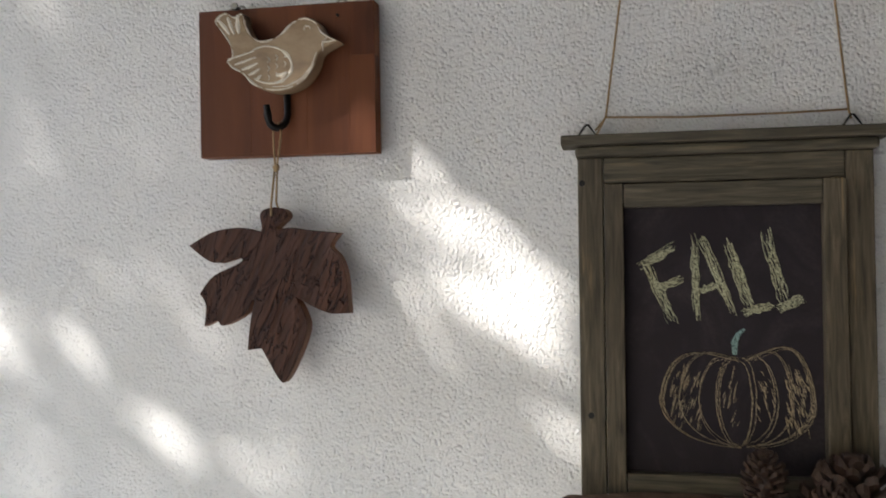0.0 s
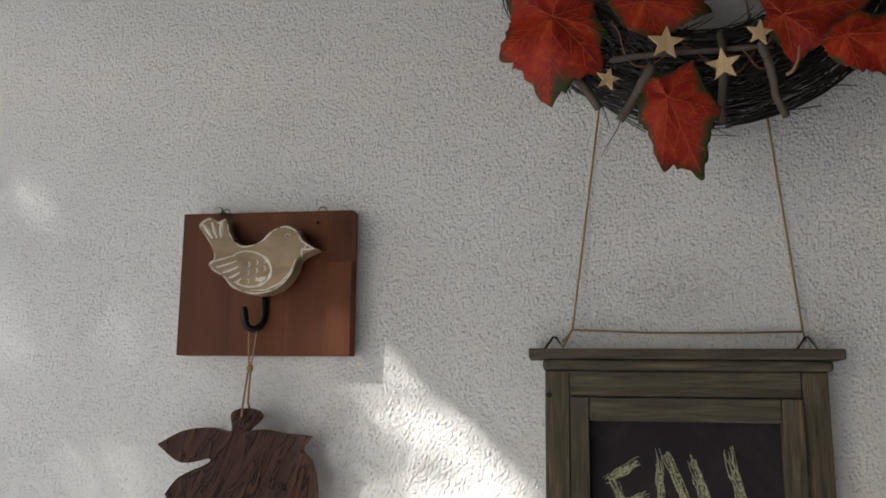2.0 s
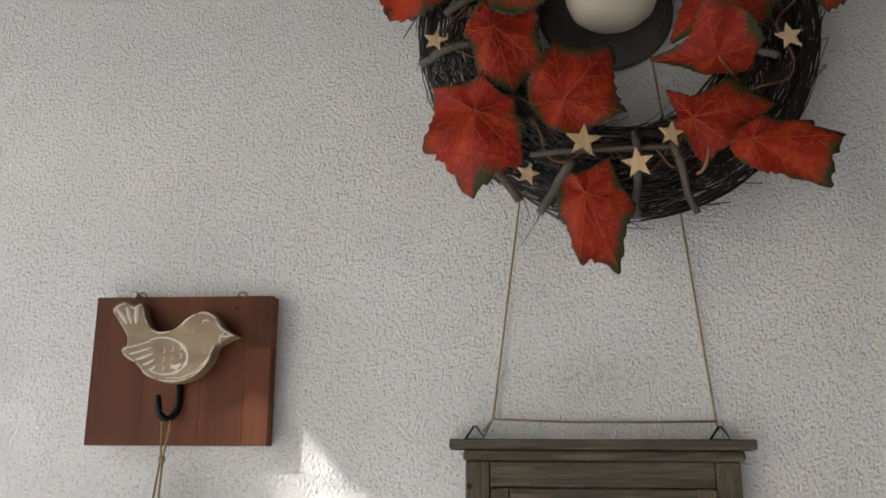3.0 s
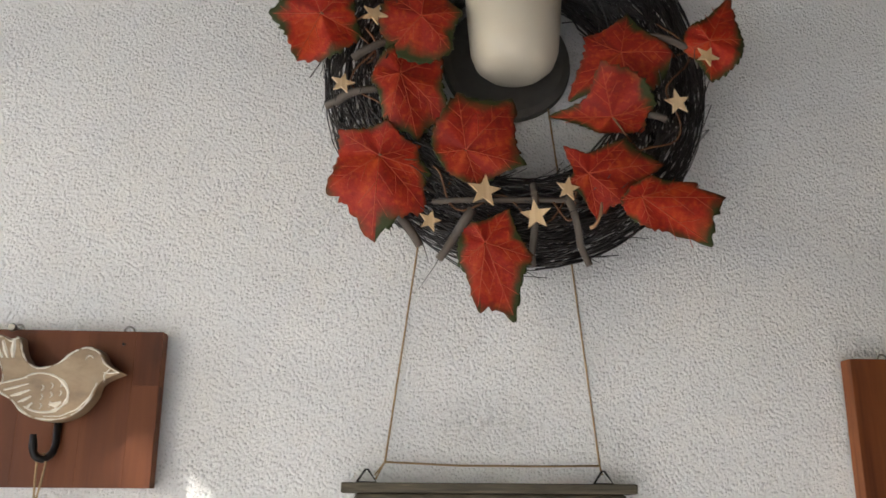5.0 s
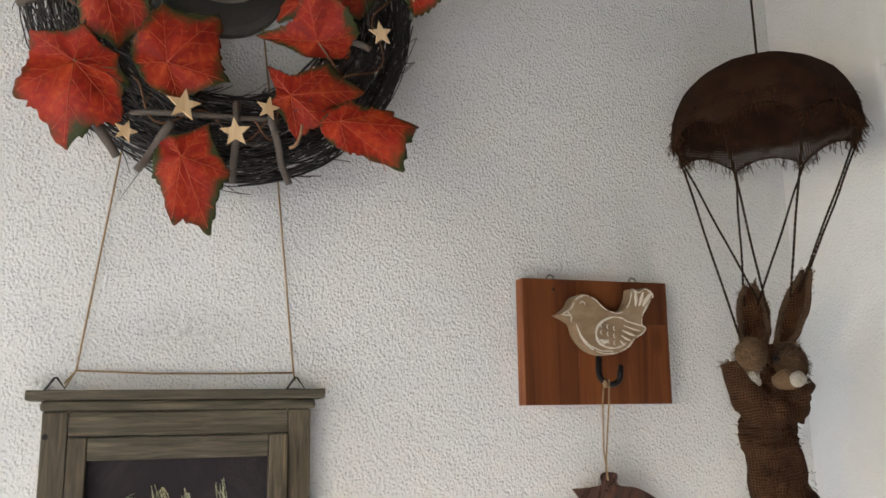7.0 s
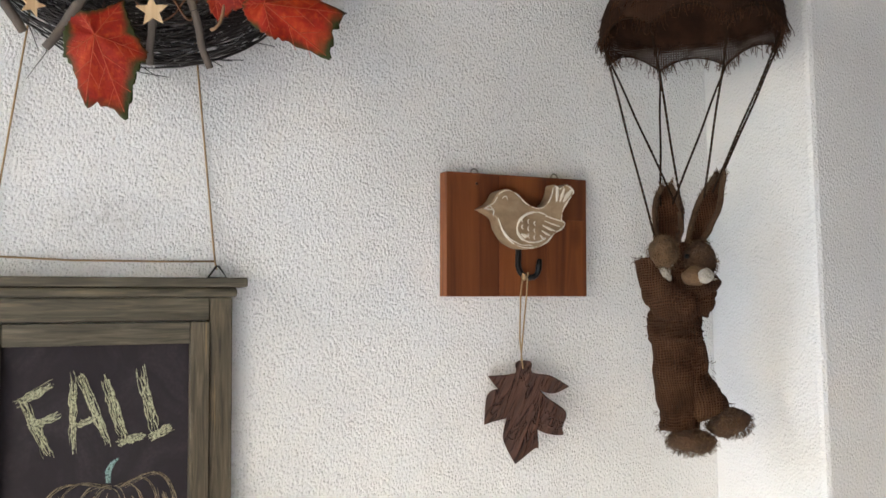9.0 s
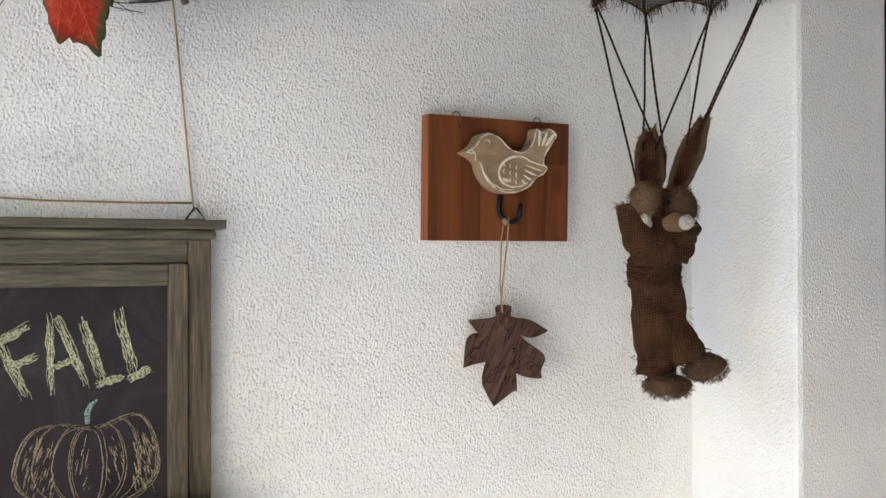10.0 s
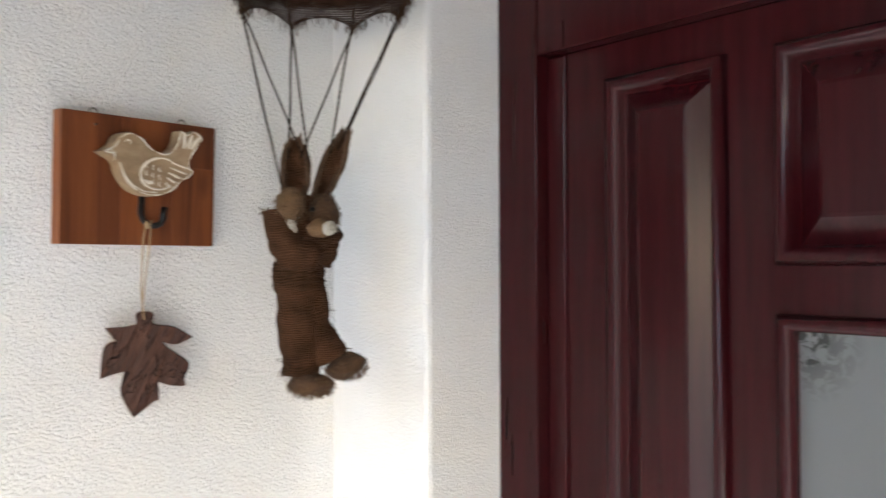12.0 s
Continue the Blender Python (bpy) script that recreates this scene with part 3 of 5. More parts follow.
# ---------------------------------------------------------------- carved leaves
def carved_leaf(hook, at, scale, turn, mirror, label, outline, yaw, knot, corners):
    """A thick carved leaf on a loop of twine. Origin at the hole near its top."""
    top = Vector((hook.x if knot else at[0] + 0.003, hook.y - 0.0005, hook.z + 0.0015))
    hang, off = top.z - at[1], top.x - at[0]
    root = thing("leaf_ornament", (at[0], -0.034, at[1]), label, "ornament", "carved leaves under the birds")
    s = -1 if mirror else 1
    pts = [Vector((x * s, z)) * scale for x, z in outline]
    m = Matrix.Rotation(radians(turn), 2)
    line = smooth_loop([tuple(m @ p) for p in pts], 4, sharp=corners)
    bm = bmesh.new()
    plate(bm, line, -0.007, 0.007, 0.0008, 0, 1)
    ob = part("leaf", bm, (CARVED, CARVED_SIDE), root)
    ob.rotation_euler = (0, 0, yaw)
    dy = top.y + 0.034
    bm = bmesh.new()
    zt = hang
    gap = 0.0042
    if knot:
        zk = hang * 0.52
        tube(bm, [(off - 0.002, dy, zt + 0.003), (off - gap, dy, zt - 0.004), (off * 0.7 - 0.003, dy * 0.6, zt * 0.75), (off * 0.4 - 0.0006, dy * 0.4, zk)], 0.0011, 5)
        tube(bm, [(off + 0.001, dy, zt + 0.003), (off + gap, dy, zt - 0.006), (off * 0.7 + 0.003, dy * 0.6, zt * 0.75), (off * 0.4 + 0.0006, dy * 0.4, zk)], 0.0011, 5)
        tube(bm, [(off * 0.4 - 0.0012, dy * 0.4, zk), (-0.001, -0.009, 0.006), (-0.001, -0.009, -0.003)], 0.0011, 5)
        tube(bm, [(off * 0.4 + 0.0012, dy * 0.4, zk), (0.001, 0.0, 0.012), (0.001, 0.009, 0.0)], 0.0011, 5)
    else:
        tube(bm, [(off - 0.0012, dy, zt + 0.003), (off * 0.8 - gap, dy * 0.8, zt * 0.8), (-gap, -0.004, zt * 0.3), (-0.0035, -0.009, -0.003)], 0.0011, 5)
        tube(bm, [(off + 0.004, dy - 0.002, zt + 0.004), (off * 0.8 + gap, dy * 0.8, zt * 0.8), (gap, 0.004, zt * 0.3), (0.0035, 0.009, -0.003)], 0.0011, 5)
    part("twine", bm, TWINE, root, "thin hemp twine")
    bm = bmesh.new()
    ball(bm, (off * 0.4 if knot else off, dy * 0.4 if knot else dy, hang * 0.52 if knot else hang - 0.002), (0.0036, 0.0034, 0.0042), 0, None, 0.0008, 10)
    part("knot", bm, TWINE, root)
    return root


LEAF_LEFT = [(-0.002, 0.006), (0.012, 0.004), (0.016, -0.004), (0.004, -0.016), (0.020, -0.015), (0.040, -0.018), (0.071, -0.021), (0.062, -0.034), (0.072, -0.046), (0.078, -0.066),
             (0.081, -0.102), (0.060, -0.102), (0.040, -0.094), (0.025, -0.086), (0.037, -0.112), (0.030, -0.140), (0.014, -0.170), (0.006, -0.169), (-0.008, -0.146), (-0.013, -0.138),
             (-0.028, -0.140), (-0.026, -0.118), (-0.021, -0.088), (-0.032, -0.104), (-0.055, -0.115), (-0.062, -0.110), (-0.076, -0.116), (-0.074, -0.094), (-0.081, -0.082), (-0.066, -0.064),
             (-0.036, -0.050), (-0.038, -0.045), (-0.066, -0.050), (-0.093, -0.032), (-0.066, -0.018), (-0.036, -0.014), (-0.013, -0.018), (-0.014, 0.000)]
carved_leaf(hook_left, (-0.287, 1.537), 0.98, 0, False, "large dark brown carved wooden leaf hanging on hemp twine", LEAF_LEFT, 0.0, True, (6, 10, 13, 19, 20, 22, 26, 28, 33))
LEAF_RIGHT = [(-0.002, 0.006), (0.012, 0.004), (0.013, -0.009), (0.036, -0.013), (0.058, -0.026), (0.041, -0.034), (0.028, -0.033), (0.022, -0.030), (0.031, -0.040), (0.052, -0.055),
              (0.054, -0.063), (0.049, -0.076), (0.049, -0.085), (0.031, -0.084), (0.018, -0.079), (0.019, -0.101), (0.014, -0.102), (-0.010, -0.121), (-0.019, -0.105), (-0.025, -0.088),
              (-0.020, -0.065), (-0.034, -0.068), (-0.048, -0.073), (-0.044, -0.037), (-0.029, -0.029), (-0.034, -0.024), (-0.042, -0.013), (-0.024, -0.012), (-0.008, -0.009), (-0.008, 0.002)]
carved_leaf(hook_right, (0.624, 1.500), 0.97, 0, False, "smaller dark brown carved wooden leaf hanging on twine", LEAF_RIGHT, -0.5, False, (4, 7, 10, 14, 17, 20, 22, 24, 26))


# ---------------------------------------------------------------- chalkboard
def chalkboard():
    root = thing("chalkboard", (0.146, 0, 1.25), "weathered grey wood framed chalkboard reading FALL with a chalk pumpkin", "chalkboard")
    w = 0.131     # half width of the frame

    def bar(name, x0, x1, z0, z1, y0, y1, mat, bevel=0.0012, label=""):
        return part(name, one_box(x0, x1, y0, y1, z0 - 1.25, z1 - 1.25, bevel=bevel), mat, root, label)

    bar("cap", -0.146, 0.144, 1.5945, 1.604, -0.040, -0.004, GREY_WOOD_H)
    bar("cove", -w - 0.002, w + 0.004, 1.584, 1.594, -0.032, -0.004, GREY_WOOD_H, 0.003)
    bar("top_rail", -w + 0.024, w - 0.024, 1.559, 1.5835, -0.024, -0.004, GREY_WOOD_H)
    bar("stile", -w, -w + 0.0235, 1.2, 1.5835, -0.0245, -0.004, GREY_WOOD_V)
    bar("stile", w - 0.0235, w, 1.2, 1.5835, -0.0245, -0.004, GREY_WOOD_V)
    bar("bottom_rail", -w + 0.024, w - 0.024, 1.2, 1.262, -0.024, -0.004, GREY_WOOD_H)
    bar("inner_stile", -0.1065, -0.089, 1.2625, 1.5585, -0.030, -0.006, GREY_WOOD_V)
    bar("inner_stile", 0.0875, 0.1065, 1.2625, 1.5585, -0.030, -0.006, GREY_WOOD_V)
    bar("inner_rail", -0.0885, 0.087, 1.536, 1.5580, -0.029, -0.006, GREY_WOOD_H)
    bar("inner_rail", -0.0885, 0.087, 1.263, 1.288, -0.029, -0.006, GREY_WOOD_H)
    bar("ledge", -w, w, 1.185, 1.1995, -0.115, -0.004, GREY_WOOD_H)
    bar("board", -0.092, 0.090, 1.284, 1.540, -0.016, -0.008, CHALKBOARD, 0.0, "matt black chalk surface")
    for x, z in ((-w + 0.010, 1.340), (-w + 0.004, 1.560)):
        bm = bmesh.new()
        tube(bm, [(x, -0.0240, z - 1.25), (x, -0.0252, z - 1.25)], 0.003, 10)
        part("screw_head", bm, IRON, root)
    for x in (-0.122, 0.117):
        bm = bmesh.new()
        b = 1.605 - 1.25
        tube(bm, [(x - 0.010, -0.012, b), (x + 0.010, -0.012, b), (x + 0.0012, -0.012, b + 0.0125), (x - 0.0012, -0.012, b + 0.0125), (x - 0.010, -0.012, b)], 0.0012, 6)
        part("triangle_hanger", bm, IRON, root, "black wire triangle hanger")
    # hanging cord: a low line between the hangers, and two lines up to the nail
    bm = bmesh.new()
    zc = 1.625 - 1.25
    a, b = (-0.104, -0.007, zc), (0.115, -0.007, zc - 0.002)
    up = 2.22 - 1.25
    tube(bm, [(-0.113, -0.010, 1.608 - 1.25), a, (-0.030, -0.007, zc - 0.003), (0.06, -0.007, zc - 0.003), b], 0.0011, 5)
    tube(bm, [(-0.114, -0.010, 1.612 - 1.25), a, (-0.074, -0.006, 1.853 - 1.25), (-0.030, -0.006, up)], 0.0011, 5)
    tube(bm, [(0.1165, -0.010, 1.614 - 1.25), b, (0.094, -0.006, 1.844 - 1.25), (0.053, -0.006, up)], 0.0011, 5)
    part("cord", bm, TWINE, root, "thin hemp hanging cord")

    # handwriting and the pumpkin, drawn with chalk sticks
    y = -0.0163
    random.seed(11)

    def stroke(bm, a, b, width, lines=4, wob=0.0012):
        a, b = Vector(a), Vector(b)
        d = (b - a)
        nrm = Vector((-d.y, d.x)).normalized()
        for i in range(lines):
            o = nrm * width * (i / max(1, lines - 1) - 0.5)
            p, q = a + o + d * random.uniform(-0.09, 0.09), b + o + d * random.uniform(-0.09, 0.08)
            n = 9
            pts = [p.lerp(q, k / n) + nrm * random.uniform(-wob, wob) for k in range(n + 1)]
            painted_line(bm, pts, random.uniform(0.0010, 0.0025), y - i * 0.00003, jitter=0.6)

    P = lambda x, z: (x - 0.146, z - 1.25)
    letters = [
        [((0.078, 1.483), (0.101, 1.428), 0.008), ((0.073, 1.482), (0.104, 1.499), 0.007), ((0.084, 1.458), (0.110, 1.468), 0.006)],
        [((0.122, 1.505), (0.123, 1.433), 0.006), ((0.127, 1.510), (0.155, 1.438), 0.007), ((0.126, 1.456), (0.141, 1.463), 0.004)],
        [((0.150, 1.505), (0.170, 1.442), 0.008), ((0.165, 1.437), (0.190, 1.443), 0.006)],
        [((0.185, 1.509), (0.201, 1.446), 0.009), ((0.196, 1.440), (0.218, 1.451), 0.007)],
    ]
    for strokes in letters:
        bm = bmesh.new()
        for a, b, wd in strokes:
            stroke(bm, P(*a), P(*b), wd, 6)
        part("chalk_letter", bm, CHALK_GREEN, root, "pale green chalk capital letter")
    bm = bmesh.new()
    cx, cz = 0.158 - 0.146, 1.355 - 1.25
    # ribs: bowed lines from the stem to the blossom end
    for bow, top_lift, k in ((-0.068, 0.012, 4), (-0.052, 0.010, 2), (-0.036, 0.006, 2), (-0.017, 0.002, 3), (0.015, 0.002, 3), (0.034, 0.007, 2), (0.050, 0.014, 2), (0.066, 0.018, 4)):
        for i in range(k):
            jx, jz = random.uniform(-0.0026, 0.0026), random.uniform(-0.0020, 0.0020)
            pts = []
            for q in range(33):
                a = math.pi * q / 32
                wide = abs(math.sin(a * (0.93 if bow > 0 else 1.0) + (0.11 if bow > 0 else 0.0))) ** (0.78 if abs(bow) > 0.04 else 0.9)
                lift = top_lift * math.sin(min(1.0, q / 14) * math.pi) * (1 if q < 14 else 0)
                pts.append((cx + bow * wide + jx + random.uniform(-0.0004, 0.0004), cz + 0.038 * math.cos(a) - 0.004 * (1 - wide) * (a > 1.6) + lift + jz))
            painted_line(bm, pts, 0.0008, y - 0.00002 * i, jitter=0.4)
    for ox, sgn, count in ((-0.054, 1, 46), (-0.040, 1, 26), (0.052, -1, 46), (0.060, -1, 26), (-0.006, 1, 14), (0.026, -1, 18)):
        for i in range(count):
            z0 = random.uniform(-0.026, 0.028)
            x0 = (ox + random.uniform(-0.007, 0.007)) * (1 - 9 * abs(z0) ** 1.3)
            ln = random.uniform(0.002, 0.007)
            painted_line(bm, [(cx + x0 - 0.001 * sgn, cz + z0 - ln), (cx + x0 + random.uniform(-0.001, 0.001), cz + z0), (cx + x0 + 0.0015 * sgn, cz + z0 + ln)], random.uniform(0.0006, 0.0013), y - 0.00004, jitter=0.6)
    part("chalk_pumpkin", bm, CHALK_ORANGE, root, "orange chalk pumpkin drawing")
    bm = bmesh.new()
    for i in range(4):
        painted_line(bm, [P(0.155 + i * 0.0011, 1.398), P(0.1545 + i * 0.0012, 1.410), P(0.159 + i * 0.0011, 1.418), P(0.165 + i * 0.0004, 1.422)], 0.0020, y - 0.00002 * i, jitter=0.4)
    part("chalk_stem", bm, CHALK_BLUE, root, "blue-green chalk pumpkin stem")


chalkboard()


# ---------------------------------------------------------------- bark slab and pine cones
def bark_slab():
    root = thing("bark_slab", (0.110, -0.075, 1.2), "rough brown bark slab lying below the chalkboard", "wood slab")
    bm = bmesh.new()
    outline = []
    for i in range(56):
        a = 2 * math.pi * i / 56
        k = 1 + 0.05 * noise.noise((math.cos(a) * 2, math.sin(a) * 2, 3)) + 0.03 * noise.noise((math.cos(a) * 9, math.sin(a) * 9, 1))
        outline.append((0.118 * math.cos(a) * k, 0.040 * math.sin(a) * k))
    rings = []
    for z, g in ((0.0, 0.96), (0.016, 1.02), (0.034, 0.98), (0.056, 1.03), (0.068, 1.0), (0.0725, 0.96)):
        rings.append([bm.verts.new((x * g * (1 + 0.03 * noise.noise((x * 60, y * 60, z * 90))), y * g, z + 0.003 * noise.noise((x * 50, y * 50, z * 60)))) for x, y in outline])
    for a, b in zip(rings, rings[1:]):
        for j in range(56):
            bm.faces.new((a[j], a[(j + 1) % 56], b[(j + 1) % 56], b[j]))
    f = bm.faces.new(rings[-1])
    bm.faces.new(rings[0][::-1])
    for f2 in bm.faces:
        f2.smooth = False
    part("bark", bm, BARK, root)


def pine_cone(at, size, tilt, label):
    """Spiral of scales round a core."""
    root = thing("pine_cone", at, label, "pine cone", "pine cones on the slab")
    root.rotation_euler = tilt
    bm = bmesh.new()
    tube(bm, [(0, 0, 0.002), (0, 0, size * 0.5), (0, 0, size * 0.95)], [size * 0.16, size * 0.2, size * 0.05], 8)
    part("core", bm, CONE_SCALE, root)
    # one scale: narrow foot, broad rounded tip with a thick rim, along +x
    bm = bmesh.new()
    outline = [(0.0, -0.25), (0.45, -0.62), (0.80, -0.92), (0.98, -0.55), (1.04, 0.0), (0.98, 0.55), (0.80, 0.92), (0.45, 0.62), (0.0, 0.25)]
    top = [bm.verts.new((x, y, 0.22 * x * x + 0.10 * (1 - y * y) * x)) for x, y in outline]
    low = [bm.verts.new((x * 0.97, y * 0.9, 0.22 * x * x - 0.10 - 0.10 * x)) for x, y in outline]
    bm.faces.new(top)
    bm.faces.new(low[::-1])
    for j in range(len(outline)):
        bm.faces.new((top[j], top[(j + 1) % len(outline)], low[(j + 1) % len(outline)], low[j]))
    bmesh.ops.recalc_face_normals(bm, faces=bm.faces[:])
    flake = mesh_of("scale", bm, CONE_SCALE)
    n = 84
    for i in range(n):
        k = i / (n - 1)
        z = size * (0.06 + 0.90 * k)
        rad = size * 0.42 * math.sin(math.pi * (0.20 + 0.78 * k)) ** 0.8
        ob = new("scale", flake)
        ob.parent = root
        ob.matrix_basis = (Matrix.Translation((0, 0, z)) @ Matrix.Rotation(i * 2.39996, 4, "Z") @ Matrix.Rotation(-radians(-8 + 62 * k + 6 * math.sin(i * 3.7)), 4, "Y")
                           @ Matrix.Diagonal((rad, size * 0.098 * (1 - 0.45 * k), rad * 0.6, 1)))


bark_slab()
pine_cone((0.172, -0.072, 1.272), 0.050, (0.0, 0.0, 0.4), "small open brown pine cone standing on the bark slab")
pine_cone((0.208, -0.080, 1.276), 0.042, (1.1, 0.0, 0.9), "brown pine cone lying on its side")
pine_cone((0.243, -0.066, 1.2), 0.118, (0.0, 0.0, 1.7), "large open brown pine cone beside the slab")


# ---------------------------------------------------------------- wall lamp behind the wreath
def wall_lamp(x, z):
    root = thing("wall_lamp", (x, 0, z), "wall lamp with opal white glass shade and dark round base", "lamp")
    bm = bmesh.new()
    prof = [(0.0, 0.0), (0.074, 0.0), (0.076, -0.003), (0.074, -0.010), (0.066, -0.013), (0.0, -0.015)]
    revolve_y(bm, prof, 40)
    part("base_plate", bm, DISC, root, "dark grey round base plate")
    bm = bmesh.new()
    tube(bm, [(-0.002, -0.012, 0.03), (-0.002, -0.055, 0.05), (-0.004, -0.075, 0.09)], 0.010, 12)
    part("arm", bm, DISC, root)
    bm = bmesh.new()
    prof = [(0.0, 0.0), (0.018, 0.001), (0.032, 0.005), (0.042, 0.014), (0.047, 0.028), (0.050, 0.060), (0.053, 0.10), (0.054, 0.15), (0.049, 0.152), (0.040, 0.06), (0.02, 0.012), (0.0, 0.008)]
    revolve_z(bm, prof, 40, (SHADE_OFF[0], SHADE_OFF[1], SHADE_OFF[2]))
    part("glass_shade", bm, WAX, root, "opal white glass shade, unlit", smooth=True)


def revolve_z(bm, prof, n, at):
    rings = [[bm.verts.new((at[0] + r * math.cos(2 * math.pi * j / n), at[1] + r * math.sin(2 * math.pi * j / n), at[2] + h)) for j in range(n)] if r > 0 else [bm.verts.new((at[0], at[1], at[2] + h))] for r, h in prof]
    skin(bm, rings, n)


def revolve_y(bm, prof, n):
    rings = [[bm.verts.new((r * math.cos(2 * math.pi * j / n), h, r * math.sin(2 * math.pi * j / n))) for j in range(n)] if r > 0 else [bm.verts.new((0, h, 0))] for r, h in prof]
    skin(bm, rings, n)


def skin(bm, rings, n):
    for a, b in zip(rings, rings[1:]):
        for j in range(n):
            vs = [a[j % len(a)], a[(j + 1) % len(a)], b[(j + 1) % len(b)], b[j % len(b)]]
            vs = list(dict.fromkeys(vs))
            if len(vs) > 2:
                bm.faces.new(vs)
    bmesh.ops.recalc_face_normals(bm, faces=bm.faces[:])


DISC = plain_material("dark_grey_metal", (0.115, 0.105, 0.092), 0.55, 120, 0.3, 0.3, 0.2)
SHADE_OFF = (-0.003, -0.085, -0.062)
wall_lamp(0.173, 2.082)


# ---------------------------------------------------------------- wreath
WREATH = Vector((0.175, -0.056, 2.028))
RING_R, RING_T = 0.1631, 0.046


def ring_point(a, m, rho):
    """Place on the ring: a round the wreath, m round the bundle, rho from its middle."""
    k = RING_R + rho * math.cos(m)
    return Vector((k * math.sin(a), -rho * math.sin(m) * 1.05, -k * math.cos(a)))


def wreath():
    root = thing("wreath", WREATH, "dark twig wreath with red fabric leaves and small wooden stars", "wreath")
    random.seed(5)
    bm = bmesh.new()
    for i in range(720):
        a, m = random.uniform(0, 6.283), random.uniform(0, 6.283)
        span = random.uniform(0.9, 2.4)
        rho = RING_T * (1.0 - 0.55 * random.random() ** 2)
        drift, wob, ph = random.uniform(-1.3, 1.3), random.uniform(0.0, 0.006), random.uniform(0, 6)
        n = int(span * 9)
        pts = []
        for j in range(n + 1):
            k = j / n
            r = rho + wob * math.sin(ph + k * 7) + (0.014 * max(0, k - 0.86) / 0.14 * (i % 3 == 0))
            pts.append(ring_point(a + span * k, m + drift * k + 0.25 * math.sin(ph + k * 9), r))
        tube(bm, pts, random.uniform(0.0006, 0.0014), 4, taper=0.6, cap=False)
    tagged(part("woven_ring", bm, TWIG, root, "bundle of thin dark brown twigs"), kind="stuff")
    # short stray ends
    bm = bmesh.new()
    for i in range(70):
        a, m = random.uniform(0, 6.283), random.uniform(-1.6, 1.6)
        p = ring_point(a, m, RING_T * 0.9)
        q = ring_point(a + random.uniform(0.08, 0.2), m + random.uniform(-0.3, 0.3), RING_T + random.uniform(0.008, 0.024))
        tube(bm, [p, p.lerp(q, 0.5) + Vector((0, -0.002, 0.002)), q], 0.0008, 4, taper=0.5)
    tagged(part("stray_twig", bm, TWIG, root), kind="stuff")

    for (xa, za), (xb, zb), bulge, r in (
            ((0.121, 1.862), (0.090, 1.816), 0.006, 0.0050), ((0.184, 1.892), (0.183, 1.810), 0.010, 0.0042), ((0.216, 1.877), (0.241, 1.813), 0.008, 0.0042),
            ((0.082, 1.870), (0.227, 1.874), 0.004, 0.0032), ((0.050, 1.862), (0.071, 1.829), 0.006, 0.0050), ((-0.027, 1.979), (0.029, 1.990), 0.008, 0.0045),
            ((0.286, 1.983), (0.324, 1.965), 0.006, 0.0045), ((-0.002, 2.024), (0.040, 2.050), 0.006, 0.0045), ((0.311, 2.066), (0.355, 2.050), 0.006, 0.0045)):
        pts = []
        for k in range(7):
            t = k / 6
            x, z = xa + (xb - xa) * t - WREATH.x, za + (zb - za) * t - WREATH.z
            d = abs(math.hypot(x, z) - RING_R)
            y = -1.05 * math.sqrt(max(0.3 * RING_T ** 2, RING_T ** 2 - d * d)) - 0.003 - 0.3 * bulge * math.sin(math.pi * t)
            pts.append((x + random.uniform(-0.0008, 0.0008), y, z))
        part("stick", one_tube(pts, r, 8, 0.85), STICK, root, "short grey-brown stick")

    # thin vines winding over the front
    for k, (a0, a1, ph) in enumerate(((-1.75, -0.75, 0.0), (-0.65, 0.35, 1.3), (0.15, 0.60, 2.0), (0.75, 1.9, 0.5), (-2.3, -1.5, 2.2))):
        pts = [ring_point(a0 + (a1 - a0) * i / 24, 1.5 + 0.28 * math.sin(ph + i * 0.55), RING_T + 0.004) for i in range(25)]
        part("vine", one_tube(pts, 0.0011, 6, 0.7), VINE, root, "thin reddish brown vine")
    # a bent pale tendril low on the ring
    pts = [(0.062 + 0.012 * math.sin(i * 0.34), -0.055 - 0.004 * math.sin(i * 0.5), -0.150 - 0.034 * math.cos(i * 0.30)) for i in range(12)]
    part("tendril", one_tube(pts, 0.0018, 7, 0.7), plain_material("tan_tendril", (0.30, 0.17, 0.09), 0.6, 200, 0.4, 0.3), root, "pale bent tendril")

    def star(x, y, z, r, spin):
        bm = bmesh.new()
        r *= 0.9
        out = [Vector(((r if i % 2 == 0 else r * 0.42) * math.sin(math.pi * i / 5 + spin), (r if i % 2 == 0 else r * 0.42) * math.cos(math.pi * i / 5 + spin))) for i in range(10)]
        plate(bm, out, -0.0013, 0.0013, 0.0003)
        ob = part("star", bm, STAR, root, "small pale plywood star")
        ob.location = Vector((x, y - 0.017, z - 0.006)) - WREATH
        ob.rotation_euler = (random.uniform(-0.25, 0.1), 0, random.uniform(-0.2, 0.2))

    for s in ((0.131, -0.112, 1.879, 0.0191, 0.10), (0.079, -0.104, 1.850, 0.0129, 0.25), (0.181, -0.108, 1.857, 0.0175, -0.10), (0.212, -0.114, 1.883, 0.0139, 0.10), (-0.010, -0.100, 1.995, 0.0139, 0.20), (0.333, -0.100, 1.987, 0.0160, -0.20), (0.020, -0.114, 2.067, 0.0155, 0.40), (0.369, -0.100, 2.042, 0.0144, 0.50)):
        star(*s)

